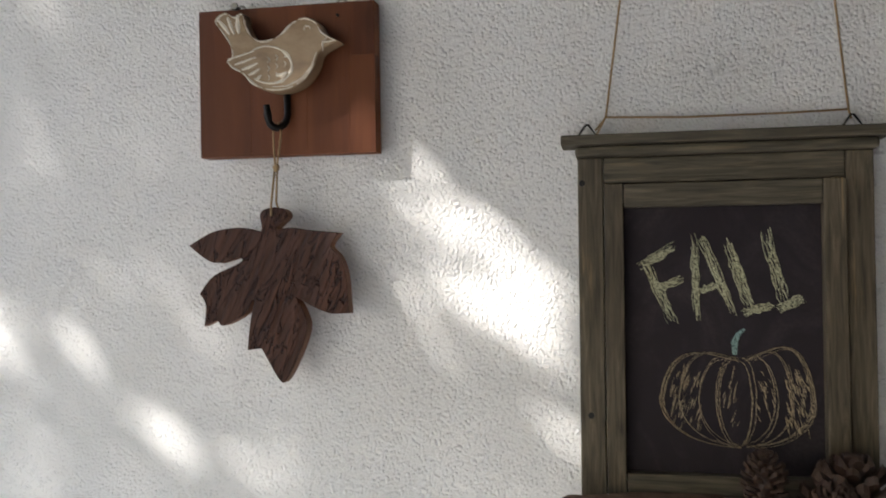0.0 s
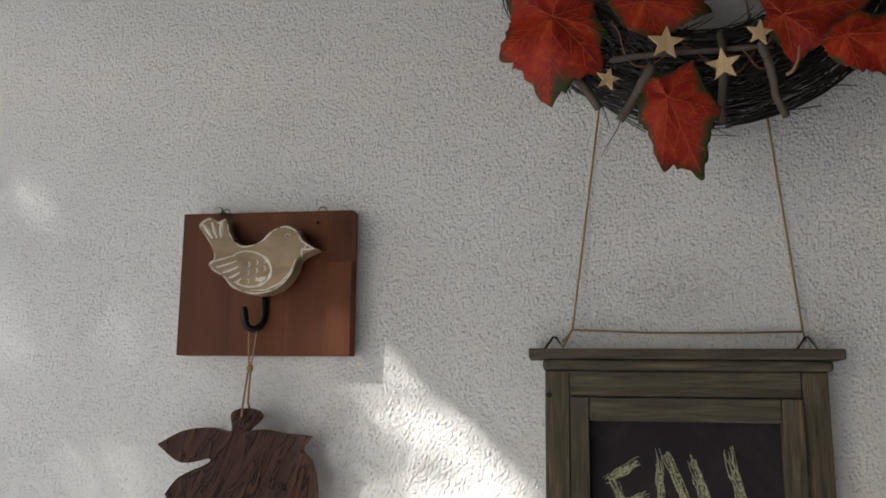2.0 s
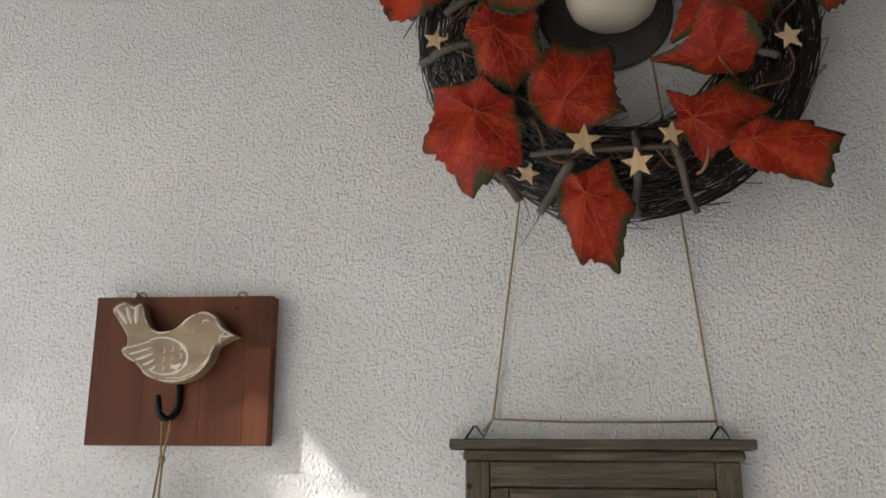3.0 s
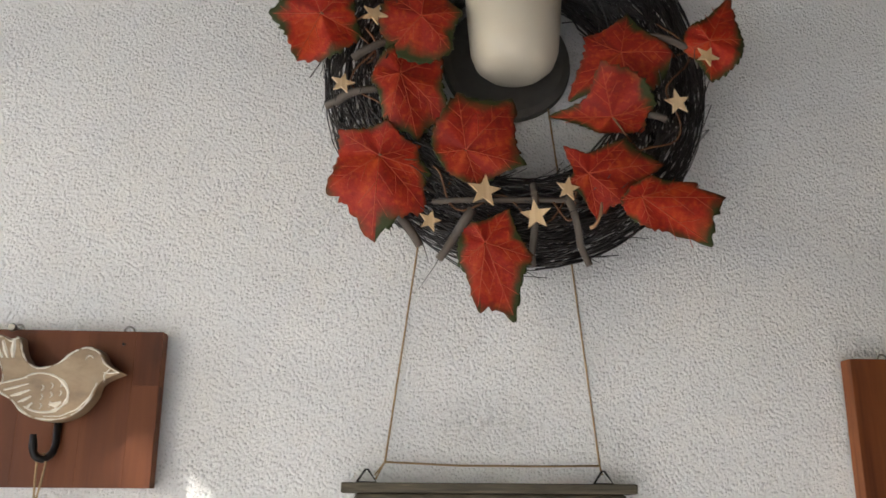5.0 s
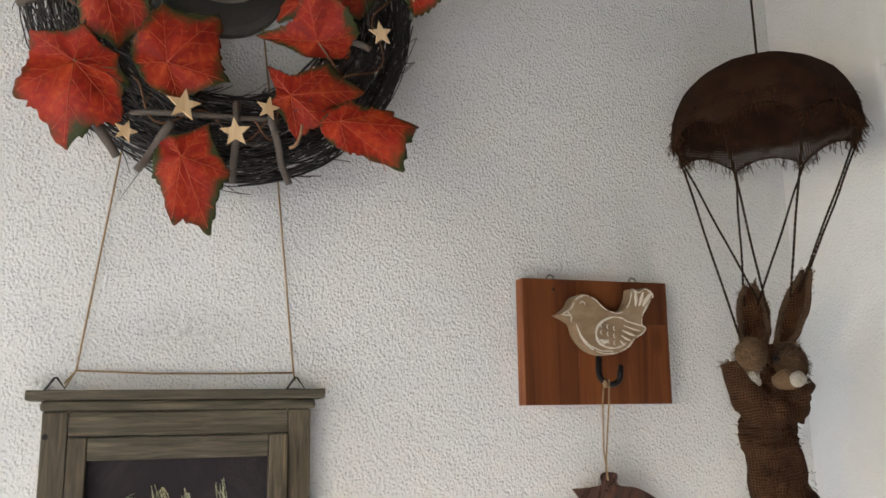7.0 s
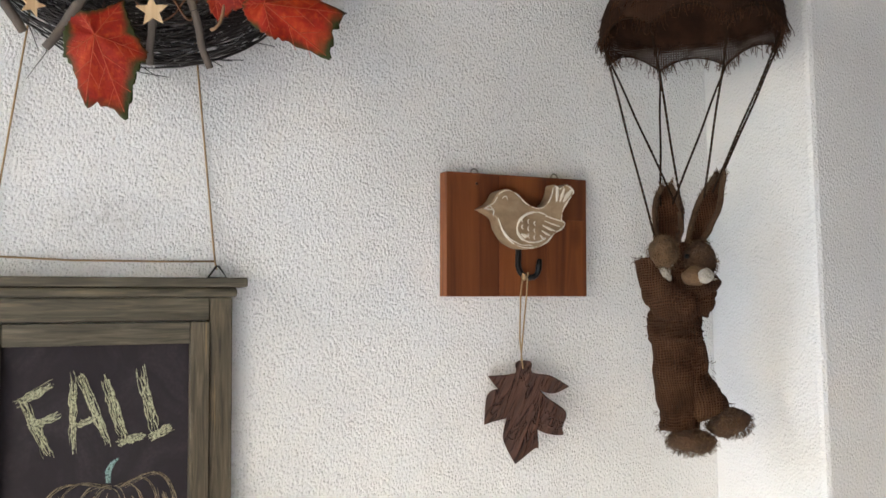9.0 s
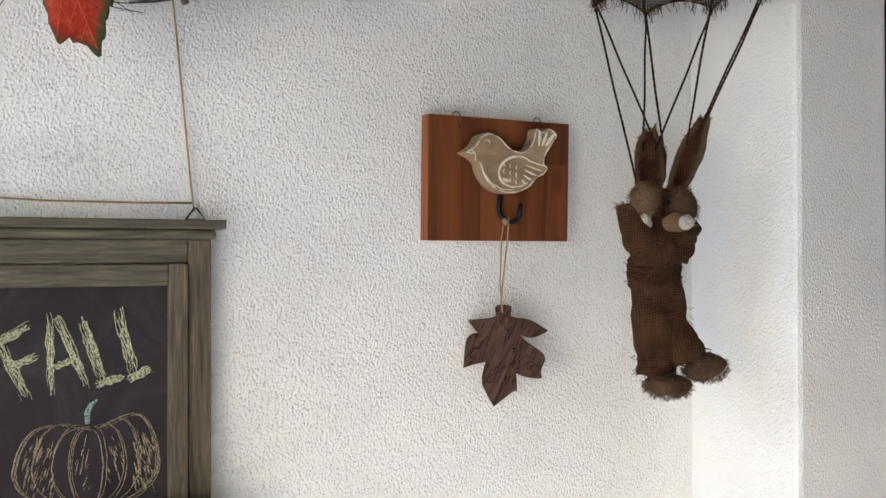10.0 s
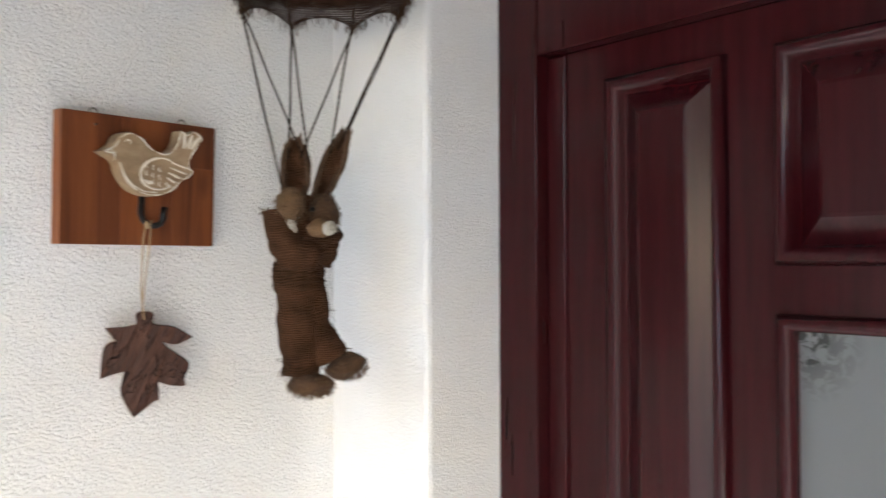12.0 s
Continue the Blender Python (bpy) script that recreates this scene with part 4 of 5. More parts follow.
    def leaf_mesh(seed, lobes, fold, curl):
        """A broad fabric leaf. lobes: turn clockwise from straight up, and length, of each lobe from the place where the veins meet. Front towards -y."""
        rnd = random.Random(seed)
        bm = bmesh.new()
        uv = bm.loops.layers.uv.new("leaf")
        size = max(r for _, r in lobes)
        ring_of = lobes + [(lobes[0][0] + 360, lobes[0][1])]
        wave = [rnd.uniform(-1, 1) for _ in range(6)]
        main = radians(max(lobes, key=lambda q: q[1])[0])

        def lift(x, z):
            across, along = x * math.cos(main) - z * math.sin(main), x * math.sin(main) + z * math.cos(main)
            r = math.hypot(x, z) / size
            return (fold * abs(across) + curl * size * max(0.0, along / size) ** 2 * 0.5 + curl * size * r * r * 0.35
                    + 0.05 * size * wave[0] * math.sin(5 * across / size + wave[1]) + 0.05 * size * wave[2] * math.sin(6 * along / size + 2 * wave[3])
                    + 0.05 * size * math.sin(5 * math.atan2(x, z) + 3 * wave[4]) * r)

        n, steps = 144, (0.18, 0.36, 0.54, 0.72, 0.86, 0.95, 1.0)
        edge = []
        for i in range(n):
            deg = ring_of[0][0] + 360 * i / n
            for (a, ra), (b, rb) in zip(ring_of, ring_of[1:]):
                if a <= deg <= b:
                    k = (deg - a) / (b - a)
                    # straight edge between two lobes, hollowed a little between them
                    span = radians(min(b - a, 150))
                    chord = ra * rb * math.sin(span) / max(1e-6, ra * math.sin(span * k) + rb * math.sin(span * (1 - k)))
                    r = chord * (1 + (0.10 if b - a < 80 else 0.34) * math.sin(math.pi * k) * (1 if b - a > 80 else -1))
                    break
            tooth = 0.065 * ((i % 5) / 4.0 - 0.5) + rnd.uniform(-0.018, 0.018)
            edge.append((radians(deg), r * (1 + tooth), r))
        lines, place = [], {}
        for f in steps:
            ring = []
            for i, (a, r, plain) in enumerate(edge):
                rr = r if f == 1.0 else plain
                x, z = f * rr * math.sin(a), f * rr * math.cos(a)
                v = bm.verts.new((x, lift(x, z), z))
                place[v] = (f, i / n)
                ring.append(v)
            lines.append(ring)
        centre = bm.verts.new((0, lift(0, 0), 0))
        place[centre] = (0.0, 0.5)
        for i in range(n):
            bm.faces.new((centre, lines[0][i], lines[0][(i + 1) % n]))
            for a, b in zip(lines, lines[1:]):
                bm.faces.new((a[i], b[i], b[(i + 1) % n], a[(i + 1) % n]))
        for f in bm.faces:
            f.smooth = True
            for loop in f.loops:
                loop[uv].uv = place[loop.vert]
        for deg, length in lobes:
            for side, base in ((0, 0.0), (-1, 0.22), (1, 0.34), (-1, 0.5), (1, 0.6)):
                pts = []
                for k in range(8):
                    t = k / 7
                    d = radians(deg + side * 38)
                    reach = 0.90 * length * t if side == 0 else (0.38 - 0.25 * base) * length * t
                    x = base * length * math.sin(radians(deg)) + reach * math.sin(d)
                    z = base * length * math.cos(radians(deg)) + reach * math.cos(d)
                    pts.append((x, lift(x, z) - 0.0003, z))
                tube(bm, pts, 0.00038 if side == 0 else 0.00020, 4, 1, 0.35)
        bmesh.ops.recalc_face_normals(bm, faces=bm.faces[:])
        return bm

    def red_leaf(seed, at, lobes, tilt=0, turn=0, fold=0.12, curl=0.25):
        ob = part("red_leaf", leaf_mesh(seed, lobes, fold, curl), (RED_LEAF, VEIN), root, "red and orange fabric leaf with dark green edges")
        ob.matrix_basis = Matrix.Translation(Vector(at) - WREATH - Vector((0.001, 0.010, 0.005))) @ pose(0, 0, 0, tilt, 0, turn)
        sol = ob.modifiers.new("thickness", "SOLIDIFY")
        sol.thickness, sol.offset = 0.0006, 0
        # stem back to the ring
        a = ob.matrix_basis @ Vector((0, 0.0005, 0))
        b = ring_point(math.atan2(a.x, -a.z), 1.5, RING_T * 0.6)
        part("leaf_stem", one_tube([a, a.lerp(b, 0.5) + Vector((0, 0.004, 0)), b], 0.0013, 6), VINE, root)

    red_leaf(40, (0.030, -0.104, 1.919), [(-176, 0.087), (-126, 0.065), (-56, 0.050), (11, 0.039), (69, 0.043), (107, 0.055), (139, 0.072)])
    red_leaf(41, (0.132, -0.121, 1.824), [(-174, 0.065), (-129, 0.033), (-32, 0.025), (32, 0.046), (102, 0.049), (157, 0.078)])
    red_leaf(42, (0.115, -0.111, 1.924), [(-98, 0.031), (-6, 0.074), (40, 0.082), (100, 0.062), (160, 0.042)])
    red_leaf(43, (0.049, -0.102, 2.010), [(-169, 0.065), (-106, 0.031), (5, 0.048), (52, 0.057), (130, 0.068), (164, 0.072)])
    red_leaf(44, (0.069, -0.106, 2.074), [(-140, 0.050), (-43, 0.049), (7, 0.067), (75, 0.047), (137, 0.049)])
    red_leaf(45, (-0.035, -0.104, 2.076), [(-155, 0.058), (-88, 0.055), (-20, 0.062), (41, 0.052), (117, 0.049)])
    red_leaf(46, (0.279, -0.104, 2.043), [(-133, 0.078), (-58, 0.043), (13, 0.053), (86, 0.059), (171, 0.046)])
    red_leaf(47, (0.237, -0.110, 1.903), [(-116, 0.024), (-36, 0.039), (44, 0.062), (76, 0.089), (130, 0.045), (169, 0.049)])
    red_leaf(48, (0.286, -0.118, 1.876), [(-100, 0.022), (28, 0.030), (69, 0.064), (86, 0.093), (119, 0.088), (163, 0.034)])
    red_leaf(49, (0.375, -0.104, 2.060), [(-179, 0.047), (-109, 0.027), (-24, 0.028), (27, 0.077), (82, 0.040)])
    red_leaf(50, (0.264, -0.108, 1.968), [(-100, 0.066), (-20, 0.062), (75, 0.046), (120, 0.048)], 62)
    red_leaf(51, (0.226, -0.104, 2.159), [(-150, 0.053), (-88, 0.051), (-30, 0.064), (40, 0.062), (110, 0.053)])
    # dark slender twig pointing down to the wall
    part("loose_twig", one_tube([(-0.068, -0.03, -0.168), (-0.085, 0.02, -0.203), (-0.102, 0.045, -0.224)], 0.0008, 5, 0.5), TWIG, root)


wreath()


# ---------------------------------------------------------------- parachute and straw rabbit
CHUTE = Vector((0.803, -0.148, 1.896))
VIEW = Vector((0.66, 0.75, 0)).normalized()      # from the porch towards the corner
RIGHT = Vector((VIEW.y, -VIEW.x, 0))


def at_corner(a, z, c=0.0):
    """a metres across, z up, c metres out from the corner."""
    p = Vector((0.808, -0.153, 0)) + RIGHT * a - VIEW * c
    return Vector((p.x, p.y, z))


def parachute():
    root = thing("parachute", CHUTE, "dark brown burlap parachute hanging by a cord", "ornament")
    top, r, n = 0.096, 0.109, 96
    face = math.atan2(VIEW.y, VIEW.x) + radians(22.5)
    bm = bmesh.new()
    rows = []
    for k in range(15):
        f = k / 14
        a = f * math.pi / 2
        ring = []
        for j in range(n):
            th = 2 * math.pi * j / n
            scallop = 0.017 * abs(math.sin(4.0 * (th - face))) ** 0.8 * max(0, (f - 0.75) / 0.25)
            puck = 1 + 0.018 * math.cos(8 * (th - face)) * f
            rad = r * (math.sin(a) ** 0.92) * puck + 0.001 * noise.noise((j * 0.7, k * 0.9, 2))
            z = top * math.cos(a) ** 0.9 - 0.012 * f ** 6 + scallop + 0.0015 * noise.noise((j * 0.9, k * 0.8, 7))
            ring.append(bm.verts.new((rad * math.cos(th), rad * math.sin(th), z)))
        rows.append(ring)
    for a, b in zip(rows, rows[1:]):
        for j in range(n):
            f = bm.faces.new((a[j], b[j], b[(j + 1) % n], a[(j + 1) % n]))
            f.smooth = True
    bmesh.ops.remove_doubles(bm, verts=rows[0], dist=0.01)
    bmesh.ops.recalc_face_normals(bm, faces=bm.faces[:])
    canopy = part("canopy", bm, GAUZE, root, "dark brown burlap canopy with frayed scalloped hem")
    sol = canopy.modifiers.new("thickness", "SOLIDIFY")
    sol.thickness, sol.offset = 0.0008, 0
    # frayed threads along the hem and a wrinkled seam ring
    random.seed(9)
    bm = bmesh.new()
    hem = [v.copy() for v in [Vector((r * math.cos(2 * math.pi * j / n), r * math.sin(2 * math.pi * j / n), -0.012 + 0.017 * abs(math.sin(4.0 * (2 * math.pi * j / n - face))) ** 0.8)) for j in range(n)]]
    for i in range(520):
        j = random.randrange(n) if i % 2 else (random.randrange(8) * 12 + 6 + random.randint(-2, 2)) % n
        p = hem[j].lerp(hem[(j + 1) % n], random.random())
        q = p + Vector((random.uniform(-0.006, 0.006), random.uniform(-0.006, 0.006), -random.uniform(0.002, 0.012)))
        q2 = q + Vector((random.uniform(-0.004, 0.004), random.uniform(-0.004, 0.004), random.uniform(-0.006, 0.002)))
        tube(bm, [p + Vector((0, 0, 0.004)), q, q2], 0.0004, 3, cap=False)
    for i in range(150):
        th, z = random.uniform(0, 6.283), random.uniform(0.010, 0.035)
        k = r * 1.005 * math.sqrt(max(0.05, 1 - (z / top) ** 2.2))
        p = Vector((k * math.cos(th), k * math.sin(th), z))
        q = p * 1.02 + Vector((random.uniform(-0.004, 0.004), random.uniform(-0.004, 0.004), -random.uniform(0.004, 0.012)))
        tube(bm, [p, q], 0.0004, 3, cap=False)
    tagged(part("frayed_threads", bm, BURLAP_DARK, root), kind="stuff")
    part("hem_cord", one_tube(hem + hem[:1], 0.0010, 5), DARK_TWINE, root)
    ceiling = CEILING_Z - 1.896
    part("hanging_cord", one_tube([(0, 0, top - 0.004), (0, 0, top + 0.012), (0.001, 0, 0.4), (0, 0, ceiling)], 0.0016, 6), DARK_TWINE, root, "dark jute cord up to the ceiling")
    bm = bmesh.new()
    ball(bm, (0, 0, top + 0.004), (0.004, 0.004, 0.006), 0, None, 0.001, 10)
    part("knot", bm, DARK_TWINE, root)
    # cords from the hem points down to the rabbit
    for deg, a, z, c in ((-67.5, -0.036, 1.695, 0.016), (-22.5, -0.052, 1.690, 0.016), (22.5, -0.038, 1.690, 0.022), (67.5, 0.018, 1.722, 0.0),
                         (-112.5, -0.058, 1.648, 0.036), (-157.5, -0.026, 1.672, 0.022), (157.5, -0.002, 1.698, 0.008), (112.5, 0.008, 1.705, 0.0)):
        th = face - radians(22.5) - radians(deg)
        p = Vector((r * math.cos(th), r * math.sin(th), -0.012))
        q = at_corner(a + 0.004, z, c) - CHUTE
        bm = bmesh.new()
        for turn in (0.0, math.pi):
            pts = []
            for k in range(61):
                t = k / 60
                bend = Vector((0.0012 * math.sin(t * 9 + deg), 0.0012 * math.cos(t * 7 + deg), 0)) * math.sin(math.pi * t)
                pts.append(p.lerp(q, t) + bend + Vector((math.cos(t * 95 + turn), math.sin(t * 95 + turn), 0)) * 0.0007)
            tube(bm, pts, 0.0010, 5)
        part("cord", bm, DARK_TWINE, root, "twisted dark jute cord")


parachute()


def rabbit():
    """One plain figure: ears, head, jacket, legs and feet in burlap and straw."""
    bm = bmesh.new()

    def limb(pts, radii, mat, sides=18):
        dense, rad = [], []
        for i in range(len(pts) - 1):
            for k in range(5):
                t = k / 5
                dense.append(pts[i].lerp(pts[i + 1], t))
                rad.append(radii[i] + (radii[i + 1] - radii[i]) * (t * t * (3 - 2 * t)))
        dense.append(pts[-1])
        rad.append(radii[-1])
        first = len(bm.verts)
        tube(bm, dense, rad, sides, mat)
        bm.verts.ensure_lookup_table()
        for v in bm.verts[first:]:
            v.co += noise.noise_vector(v.co * 48) * 0.0045 + noise.noise_vector(v.co * 150) * 0.0018

    A = at_corner
    # ears: folded cups with furry rims
    for tip, base, w in ((A(0.022, 1.727, 0.0), A(-0.013, 1.640, 0.006), 0.0130), (A(-0.041, 1.716, 0.006), A(-0.040, 1.640, 0.010), 0.0175)):
        axis = (tip - base)
        side = axis.cross(VIEW).normalized()
        n = 12
        grid = []
        for i in range(n + 1):
            t = i / n
            ww = w * (math.sin(math.pi * (0.12 + 0.83 * t)) ** 0.65)
            row = []
            for j in range(9):
                s = j / 4 - 1
                row.append(bm.verts.new(base + axis * t + side * ww * s * (1 - 0.12 * abs(s)) + VIEW * (0.011 * (1 - s * s)) * math.sin(math.pi * (0.2 + 0.7 * t)) + noise.noise_vector(base * 20 + Vector((t * 9, s * 3, 0))) * 0.0025))
            grid.append(row)
        back = [[bm.verts.new(v.co + VIEW * 0.004) for v in row] for row in grid]
        for g, flip, mat in ((grid, False, 0), (back, True, 1)):
            for a, b in zip(g, g[1:]):
                for j in range(8):
                    q = (a[j], a[j + 1], b[j + 1], b[j])
                    f = bm.faces.new(q[::-1] if flip else q)
                    f.material_index, f.smooth = mat, True
        for j in (0, 8):
            rim = [row[j].co.copy() for row in grid]
            tube(bm, rim, 0.0036, 7, 3)
            for k in range(130):
                p = rim[k % len(rim)].lerp(rim[min(len(rim) - 1, k % len(rim) + 1)], random.random())
                q = p + axis.normalized() * random.uniform(0.001, 0.009) + side * random.uniform(-0.005, 0.005) - VIEW * random.uniform(0.0, 0.006)
                tube(bm, [p, q], 0.0004, 3, random.choice((2, 3, 3)), cap=False)
    # head, muzzle, nose and eye
    ball(bm, A(-0.006, 1.622, 0.010), (0.019, 0.019, 0.025), 3, (0, 0, 0), 0.0025, 22)
    ball(bm, A(-0.010, 1.604, 0.026), (0.0155, 0.016, 0.013), 2, (0, 0, 0), 0.002, 18)
    ball(bm, A(0.000, 1.604, 0.038), (0.0085, 0.008, 0.0085), 4, None, 0.003, 14)
    ball(bm, A(-0.019, 1.628, 0.026), (0.0030, 0.0030, 0.0030), 5, None, 0, 10)
    for k in range(16):
        p = A(0.002, 1.604, 0.044)
        tube(bm, [p, p + RIGHT * random.uniform(-0.004, 0.012) + Vector((0, 0, random.uniform(-0.008, 0.008))) - VIEW * 0.004], 0.0004, 3, 4)
    # raised paw with white lining in an open cuff
    ball(bm, A(-0.045, 1.632, 0.042), (0.0165, 0.0165, 0.0195), 2, None, 0.0018, 20)
    limb([A(-0.046, 1.618, 0.040), A(-0.046, 1.600, 0.036)], [0.0085, 0.0080], 4, 12)
    tube(bm, [A(-0.062, 1.626, 0.030), A(-0.060, 1.612, 0.031), A(-0.056, 1.596, 0.032)], [0.0165, 0.0175, 0.0180], 22, 0, cap=False)
    limb([A(-0.058, 1.606, 0.032), A(-0.054, 1.588, 0.034), A(-0.044, 1.572, 0.034), A(-0.026, 1.568, 0.030), A(-0.010, 1.580, 0.018)], [0.0150, 0.0195, 0.0205, 0.019, 0.012], 0)
    # scarf fold under the chin
    limb([A(-0.030, 1.590, 0.020), A(-0.010, 1.588, 0.026), A(0.004, 1.594, 0.018), A(0.006, 1.604, 0.006)], [0.009, 0.011, 0.011, 0.008], 1, 14)
    limb([A(-0.002, 1.592, 0.014), A(0.000, 1.574, 0.016), A(-0.006, 1.560, 0.016)], [0.010, 0.012, 0.009], 1, 14)
    # torso, belt and jacket
    limb([A(-0.022, 1.612, 0.002), A(-0.028, 1.588, 0.004), A(-0.032, 1.566, 0.005), A(-0.035, 1.550, 0.006), A(-0.036, 1.524, 0.006)], [0.020, 0.027, 0.029, 0.030, 0.029], 0, 26)
    for z, r in ((1.557, 0.0300), (1.549, 0.0318), (1.541, 0.0325), (1.533, 0.0318)):
        limb([A(-0.036, z + 0.0045, 0.007), A(-0.0365, z, 0.007), A(-0.0365, z - 0.0045, 0.007)], [r - 0.0022, r, r - 0.0022], 1, 26)
    limb([A(-0.026, 1.596, -0.004), A(-0.028, 1.622, -0.004), A(-0.027, 1.646, -0.004)], [0.024, 0.022, 0.016], 1, 18)
    # far arm folded at the side
    limb([A(0.000, 1.575, 0.000), A(0.004, 1.586, 0.006), A(0.002, 1.598, 0.012)], [0.010, 0.010, 0.008], 0, 14)
    # legs with turned-up hems
    limb([A(-0.040, 1.530, 0.012), A(-0.039, 1.500, 0.016), A(-0.038, 1.470, 0.018), A(-0.034, 1.440, 0.018), A(-0.033, 1.430, 0.018)], [0.0245, 0.0240, 0.0225, 0.0220, 0.0210], 0, 22)
    limb([A(-0.034, 1.437, 0.018), A(-0.033, 1.430, 0.018), A(-0.033, 1.426, 0.018)], [0.0225, 0.0235, 0.0215], 1, 22)
    limb([A(-0.026, 1.525, -0.002), A(-0.023, 1.500, 0.000), A(-0.020, 1.484, 0.002), A(-0.011, 1.466, 0.006), A(-0.001, 1.450, 0.009), A(0.004, 1.442, 0.010)], [0.0230, 0.0240, 0.0225, 0.0240, 0.0240, 0.0210], 0, 20)
    ball(bm, A(-0.008, 1.499, 0.008), (0.0095, 0.009, 0.011), 1, None, 0.003, 12)
    ball(bm, A(-0.006, 1.474, 0.010), (0.011, 0.009, 0.007), 1, None, 0.003, 12)
    # shaggy feet
    turn = math.degrees(math.atan2(RIGHT.y, RIGHT.x))
    ball(bm, A(-0.021, 1.416, 0.030), (0.0265, 0.022, 0.0135), 3, (0, 4, turn), 0.0035, 24)
    ball(bm, A(0.021, 1.436, 0.016), (0.0250, 0.020, 0.0150), 3, (0, -16, turn), 0.0035, 24)
    random.seed(21)
    # straw ends along feet, cuffs and ears
    for centre, (ra, rb, rc), count in ((A(-0.021, 1.415, 0.030), (0.0265, 0.022, 0.0135), 900), (A(0.021, 1.436, 0.016), (0.0255, 0.020, 0.0155), 850),
                                        (A(-0.006, 1.622, 0.010), (0.019, 0.019, 0.025), 800), (A(-0.045, 1.632, 0.042), (0.0165, 0.0165, 0.0195), 700)):
        for k in range(count):
            d = Vector((random.gauss(0, 1), random.gauss(0, 1), random.gauss(0, 1))).normalized()
            p = centre + RIGHT * d.x * ra + VIEW * d.y * rb + Vector((0, 0, d.z * rc))
            o = (RIGHT * d.x / ra + VIEW * d.y / rb + Vector((0, 0, d.z / rc))).normalized()
            q = p + o * random.uniform(0.0003, 0.0016) + Vector((random.uniform(-1, 1), random.uniform(-1, 1), random.uniform(-1.3, 0.7))) * 0.0045
            tube(bm, [p - o * 0.0005, p.lerp(q, 0.5) + o * 0.0012, q], 0.0003, 3, 2 if count == 700 else random.choice((2, 3, 3)), cap=False)
    # loose threads on cuffs, belt, jacket and legs
    for (a, z, c), (ra, rz), count in (((-0.062, 1.624, 0.030), (0.017, 0.004), 70), ((-0.036, 1.545, 0.007), (0.031, 0.014), 90), ((-0.033, 1.428, 0.018), (0.0225, 0.004), 80),
                                       ((0.006, 1.450, 0.006), (0.018, 0.008), 70), ((-0.038, 1.47, 0.018), (0.0225, 0.04), 60), ((-0.012, 1.48, 0.0), (0.018, 0.03), 60), ((-0.03, 1.58, 0.006), (0.027, 0.02), 60)):
        for k in range(count):
            th = random.uniform(0, 6.283)
            p = A(a + ra * math.cos(th), z + random.uniform(-rz, rz), c + ra * math.sin(th))
            o = (RIGHT * math.cos(th) - VIEW * math.sin(th))
            q = p + o * random.uniform(0.0005, 0.003) + Vector((random.uniform(-1, 1), random.uniform(-1, 1), random.uniform(-1.4, 0.8))) * 0.005
            tube(bm, [p - o * 0.002, p.lerp(q, 0.6) + o * 0.001, q], 0.00035, 3, random.choice((0, 1, 3)), cap=False)
    me = mesh_of("rabbit_figure", bm, BURLAP, BURLAP_DARK, FUR, FUR_DARK, FUR_WHITE, IRON)
    tagged(new("rabbit_figure", me), "brown burlap and straw rabbit hanging below a parachute", "figure")


rabbit()


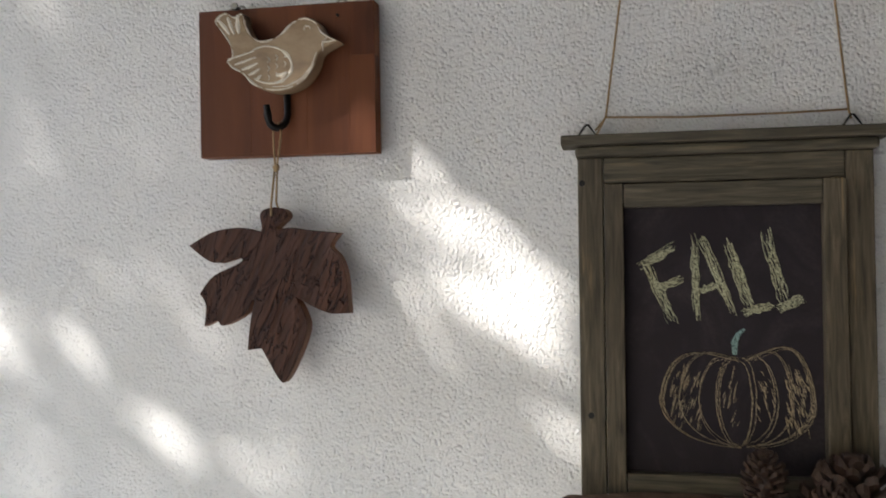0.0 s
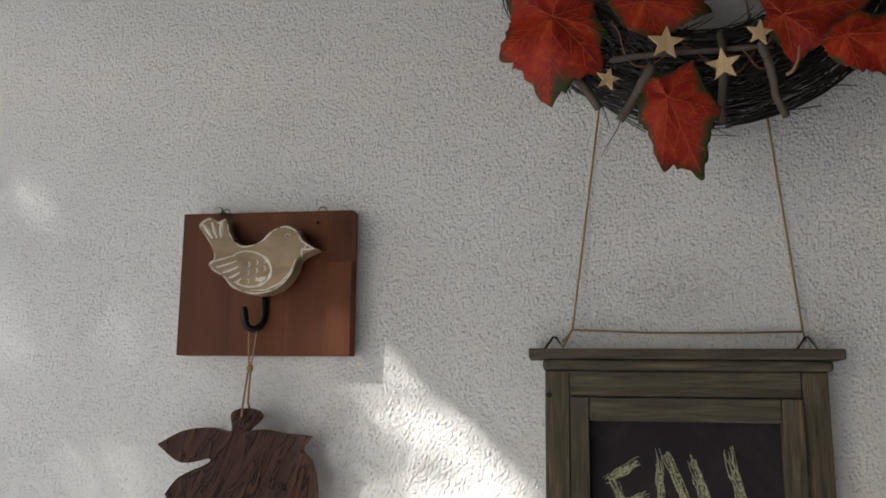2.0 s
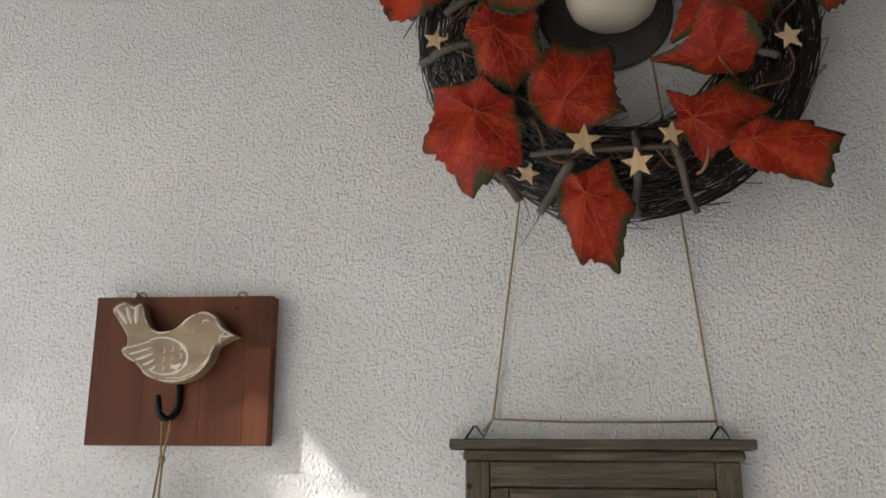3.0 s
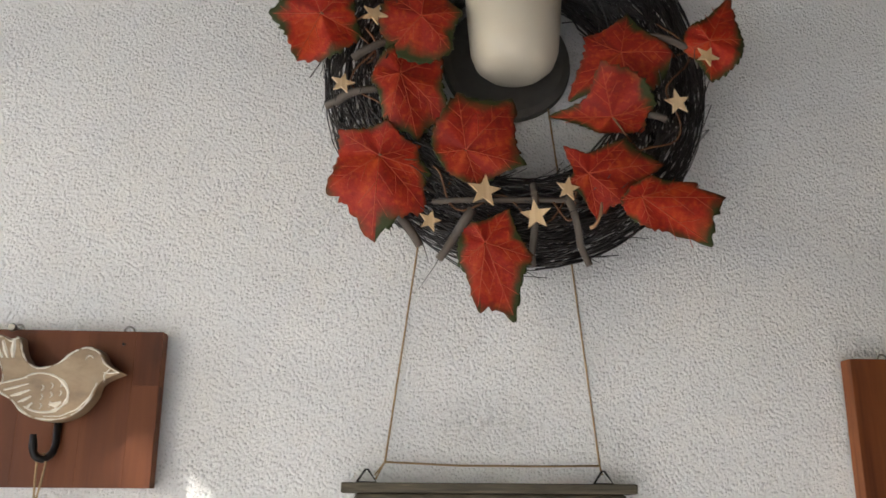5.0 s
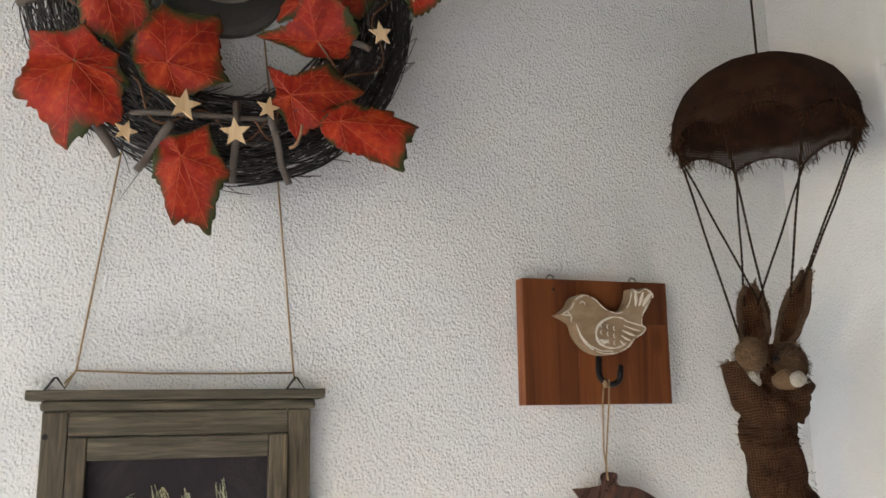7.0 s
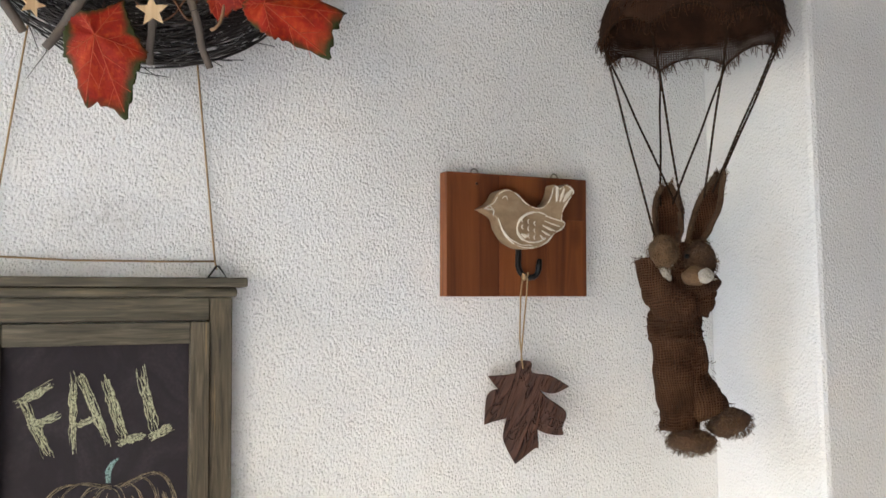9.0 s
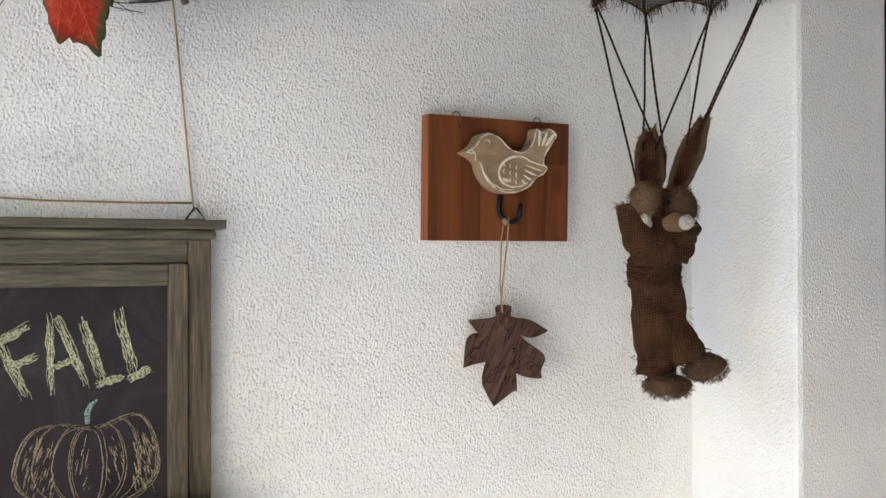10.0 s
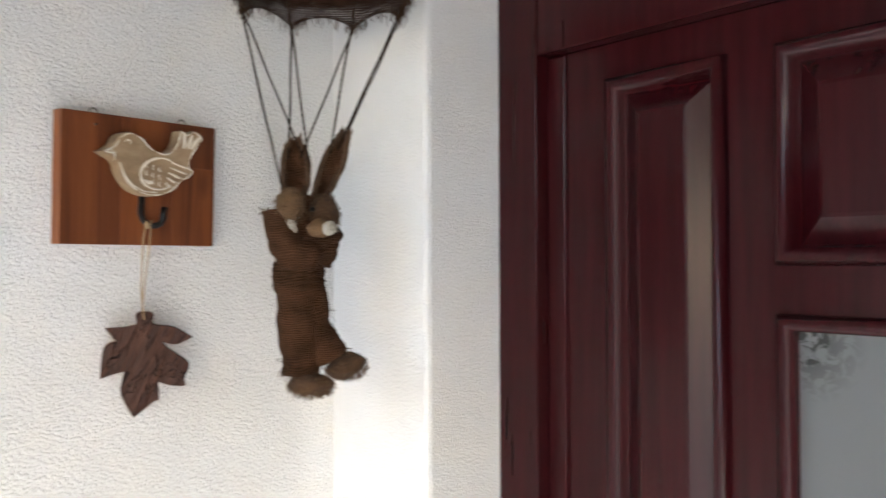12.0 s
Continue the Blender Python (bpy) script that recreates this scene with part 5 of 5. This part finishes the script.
# ---------------------------------------------------------------- unseen tree, added so that its crown dapples the sun
def tree():
    base = Vector((-4.4, -2.5, FLOOR_Z - 0.12))
    root = thing("tree", base, "unseen leafy tree added to dapple the sun on the wall", "tree")
    rnd = random.Random(3)
    bm = bmesh.new()
    tube(bm, [(0, 0, 0), (0.03, 0.02, 1.2), (-0.02, 0.05, 2.4), (0.05, 0.0, 3.6), (0.02, 0.0, 4.6)], [0.16, 0.13, 0.11, 0.08, 0.04], 12)
    part("trunk", bm, TREE_BARK, root)
    # thin places in the crown, by where their light falls on the wall: x, z, half width, half height, lean, share of the sun let through
    thin = [(-0.092, 1.498, 0.042, 0.125, 40, 0.80), (-0.158, 1.462, 0.022, 0.080, 42, 0.60), (-0.025, 1.345, 0.030, 0.085, 32, 0.34), (-0.432, 1.584, 0.028, 0.050, 28, 0.28),
            (-0.628, 1.683, 0.026, 0.036, 0, 0.50), (-0.645, 1.405, 0.026, 0.042, 20, 0.60), (-0.313, 1.262, 0.040, 0.036, 30, 0.42), (-0.060, 1.285, 0.032, 0.055, 30, 0.36),
            (-0.500, 1.430, 0.090, 0.110, 30, 0.19), (-0.420, 1.310, 0.150, 0.090, 20, 0.22), (-0.620, 1.270, 0.120, 0.120, 20, 0.26), (-0.640, 1.600, 0.110, 0.150, 20, 0.16)]
    verts, faces = [], []
    for i in range(110000):
        x, z = rnd.uniform(-1.9, 1.8), rnd.uniform(-0.3, 2.7)
        s = rnd.uniform(3.8, 4.8)
        size = rnd.uniform(0.018, 0.030)
        passed = 0.0
        for gx, gz, gw, gh, lean, share in thin:
            c, sn = math.cos(radians(lean)), math.sin(radians(lean))
            dx, dz = x - gx, z - gz
            u, v = dx * c + dz * sn, -dx * sn + dz * c
            passed = max(passed, share * min(1.0, 1.2 * math.exp(-0.9 * ((u / gw) ** 2 + (v / gh) ** 2))))
        if passed > 0.04 and rnd.random() > -math.log(passed) / 3.2:
            continue
        p = Vector((x, 0, z)) - SUN_DIR * s - base
        a = Vector((rnd.gauss(0, 1), rnd.gauss(0, 1), rnd.gauss(0, 1))).normalized()
        b = a.orthogonal().normalized()
        b = (b + a.cross(b) * rnd.uniform(-1, 1)).normalized()
        k = len(verts)
        verts += [p - b * size, p + a.cross(b) * size * 0.5, p + b * size, p - a.cross(b) * size * 0.5]
        faces.append((k, k + 1, k + 2, k + 3))
    me = bpy.data.meshes.new("crown")
    me.from_pydata([tuple(v) for v in verts], [], faces)
    me.materials.append(TREE_LEAF)
    crown = new("crown", me)
    crown.parent = root
    tagged(crown, kind="stuff")
    for i in range(9):
        z0 = 2.2 + i * 0.26
        a = rnd.uniform(-0.3, 0.6) if i % 2 else rnd.uniform(2.6, 3.6)
        q = Vector((math.cos(a) * rnd.uniform(0.7, 1.1), math.sin(a) * rnd.uniform(0.3, 0.6), z0 + rnd.uniform(0.4, 0.9)))
        p = Vector((0.0, 0.03, z0))
        part("limb", one_tube([p, p.lerp(q, 0.5) + Vector((0, 0, 0.1)), q], 0.03, 6, 0.3), TREE_BARK, root)


tree()
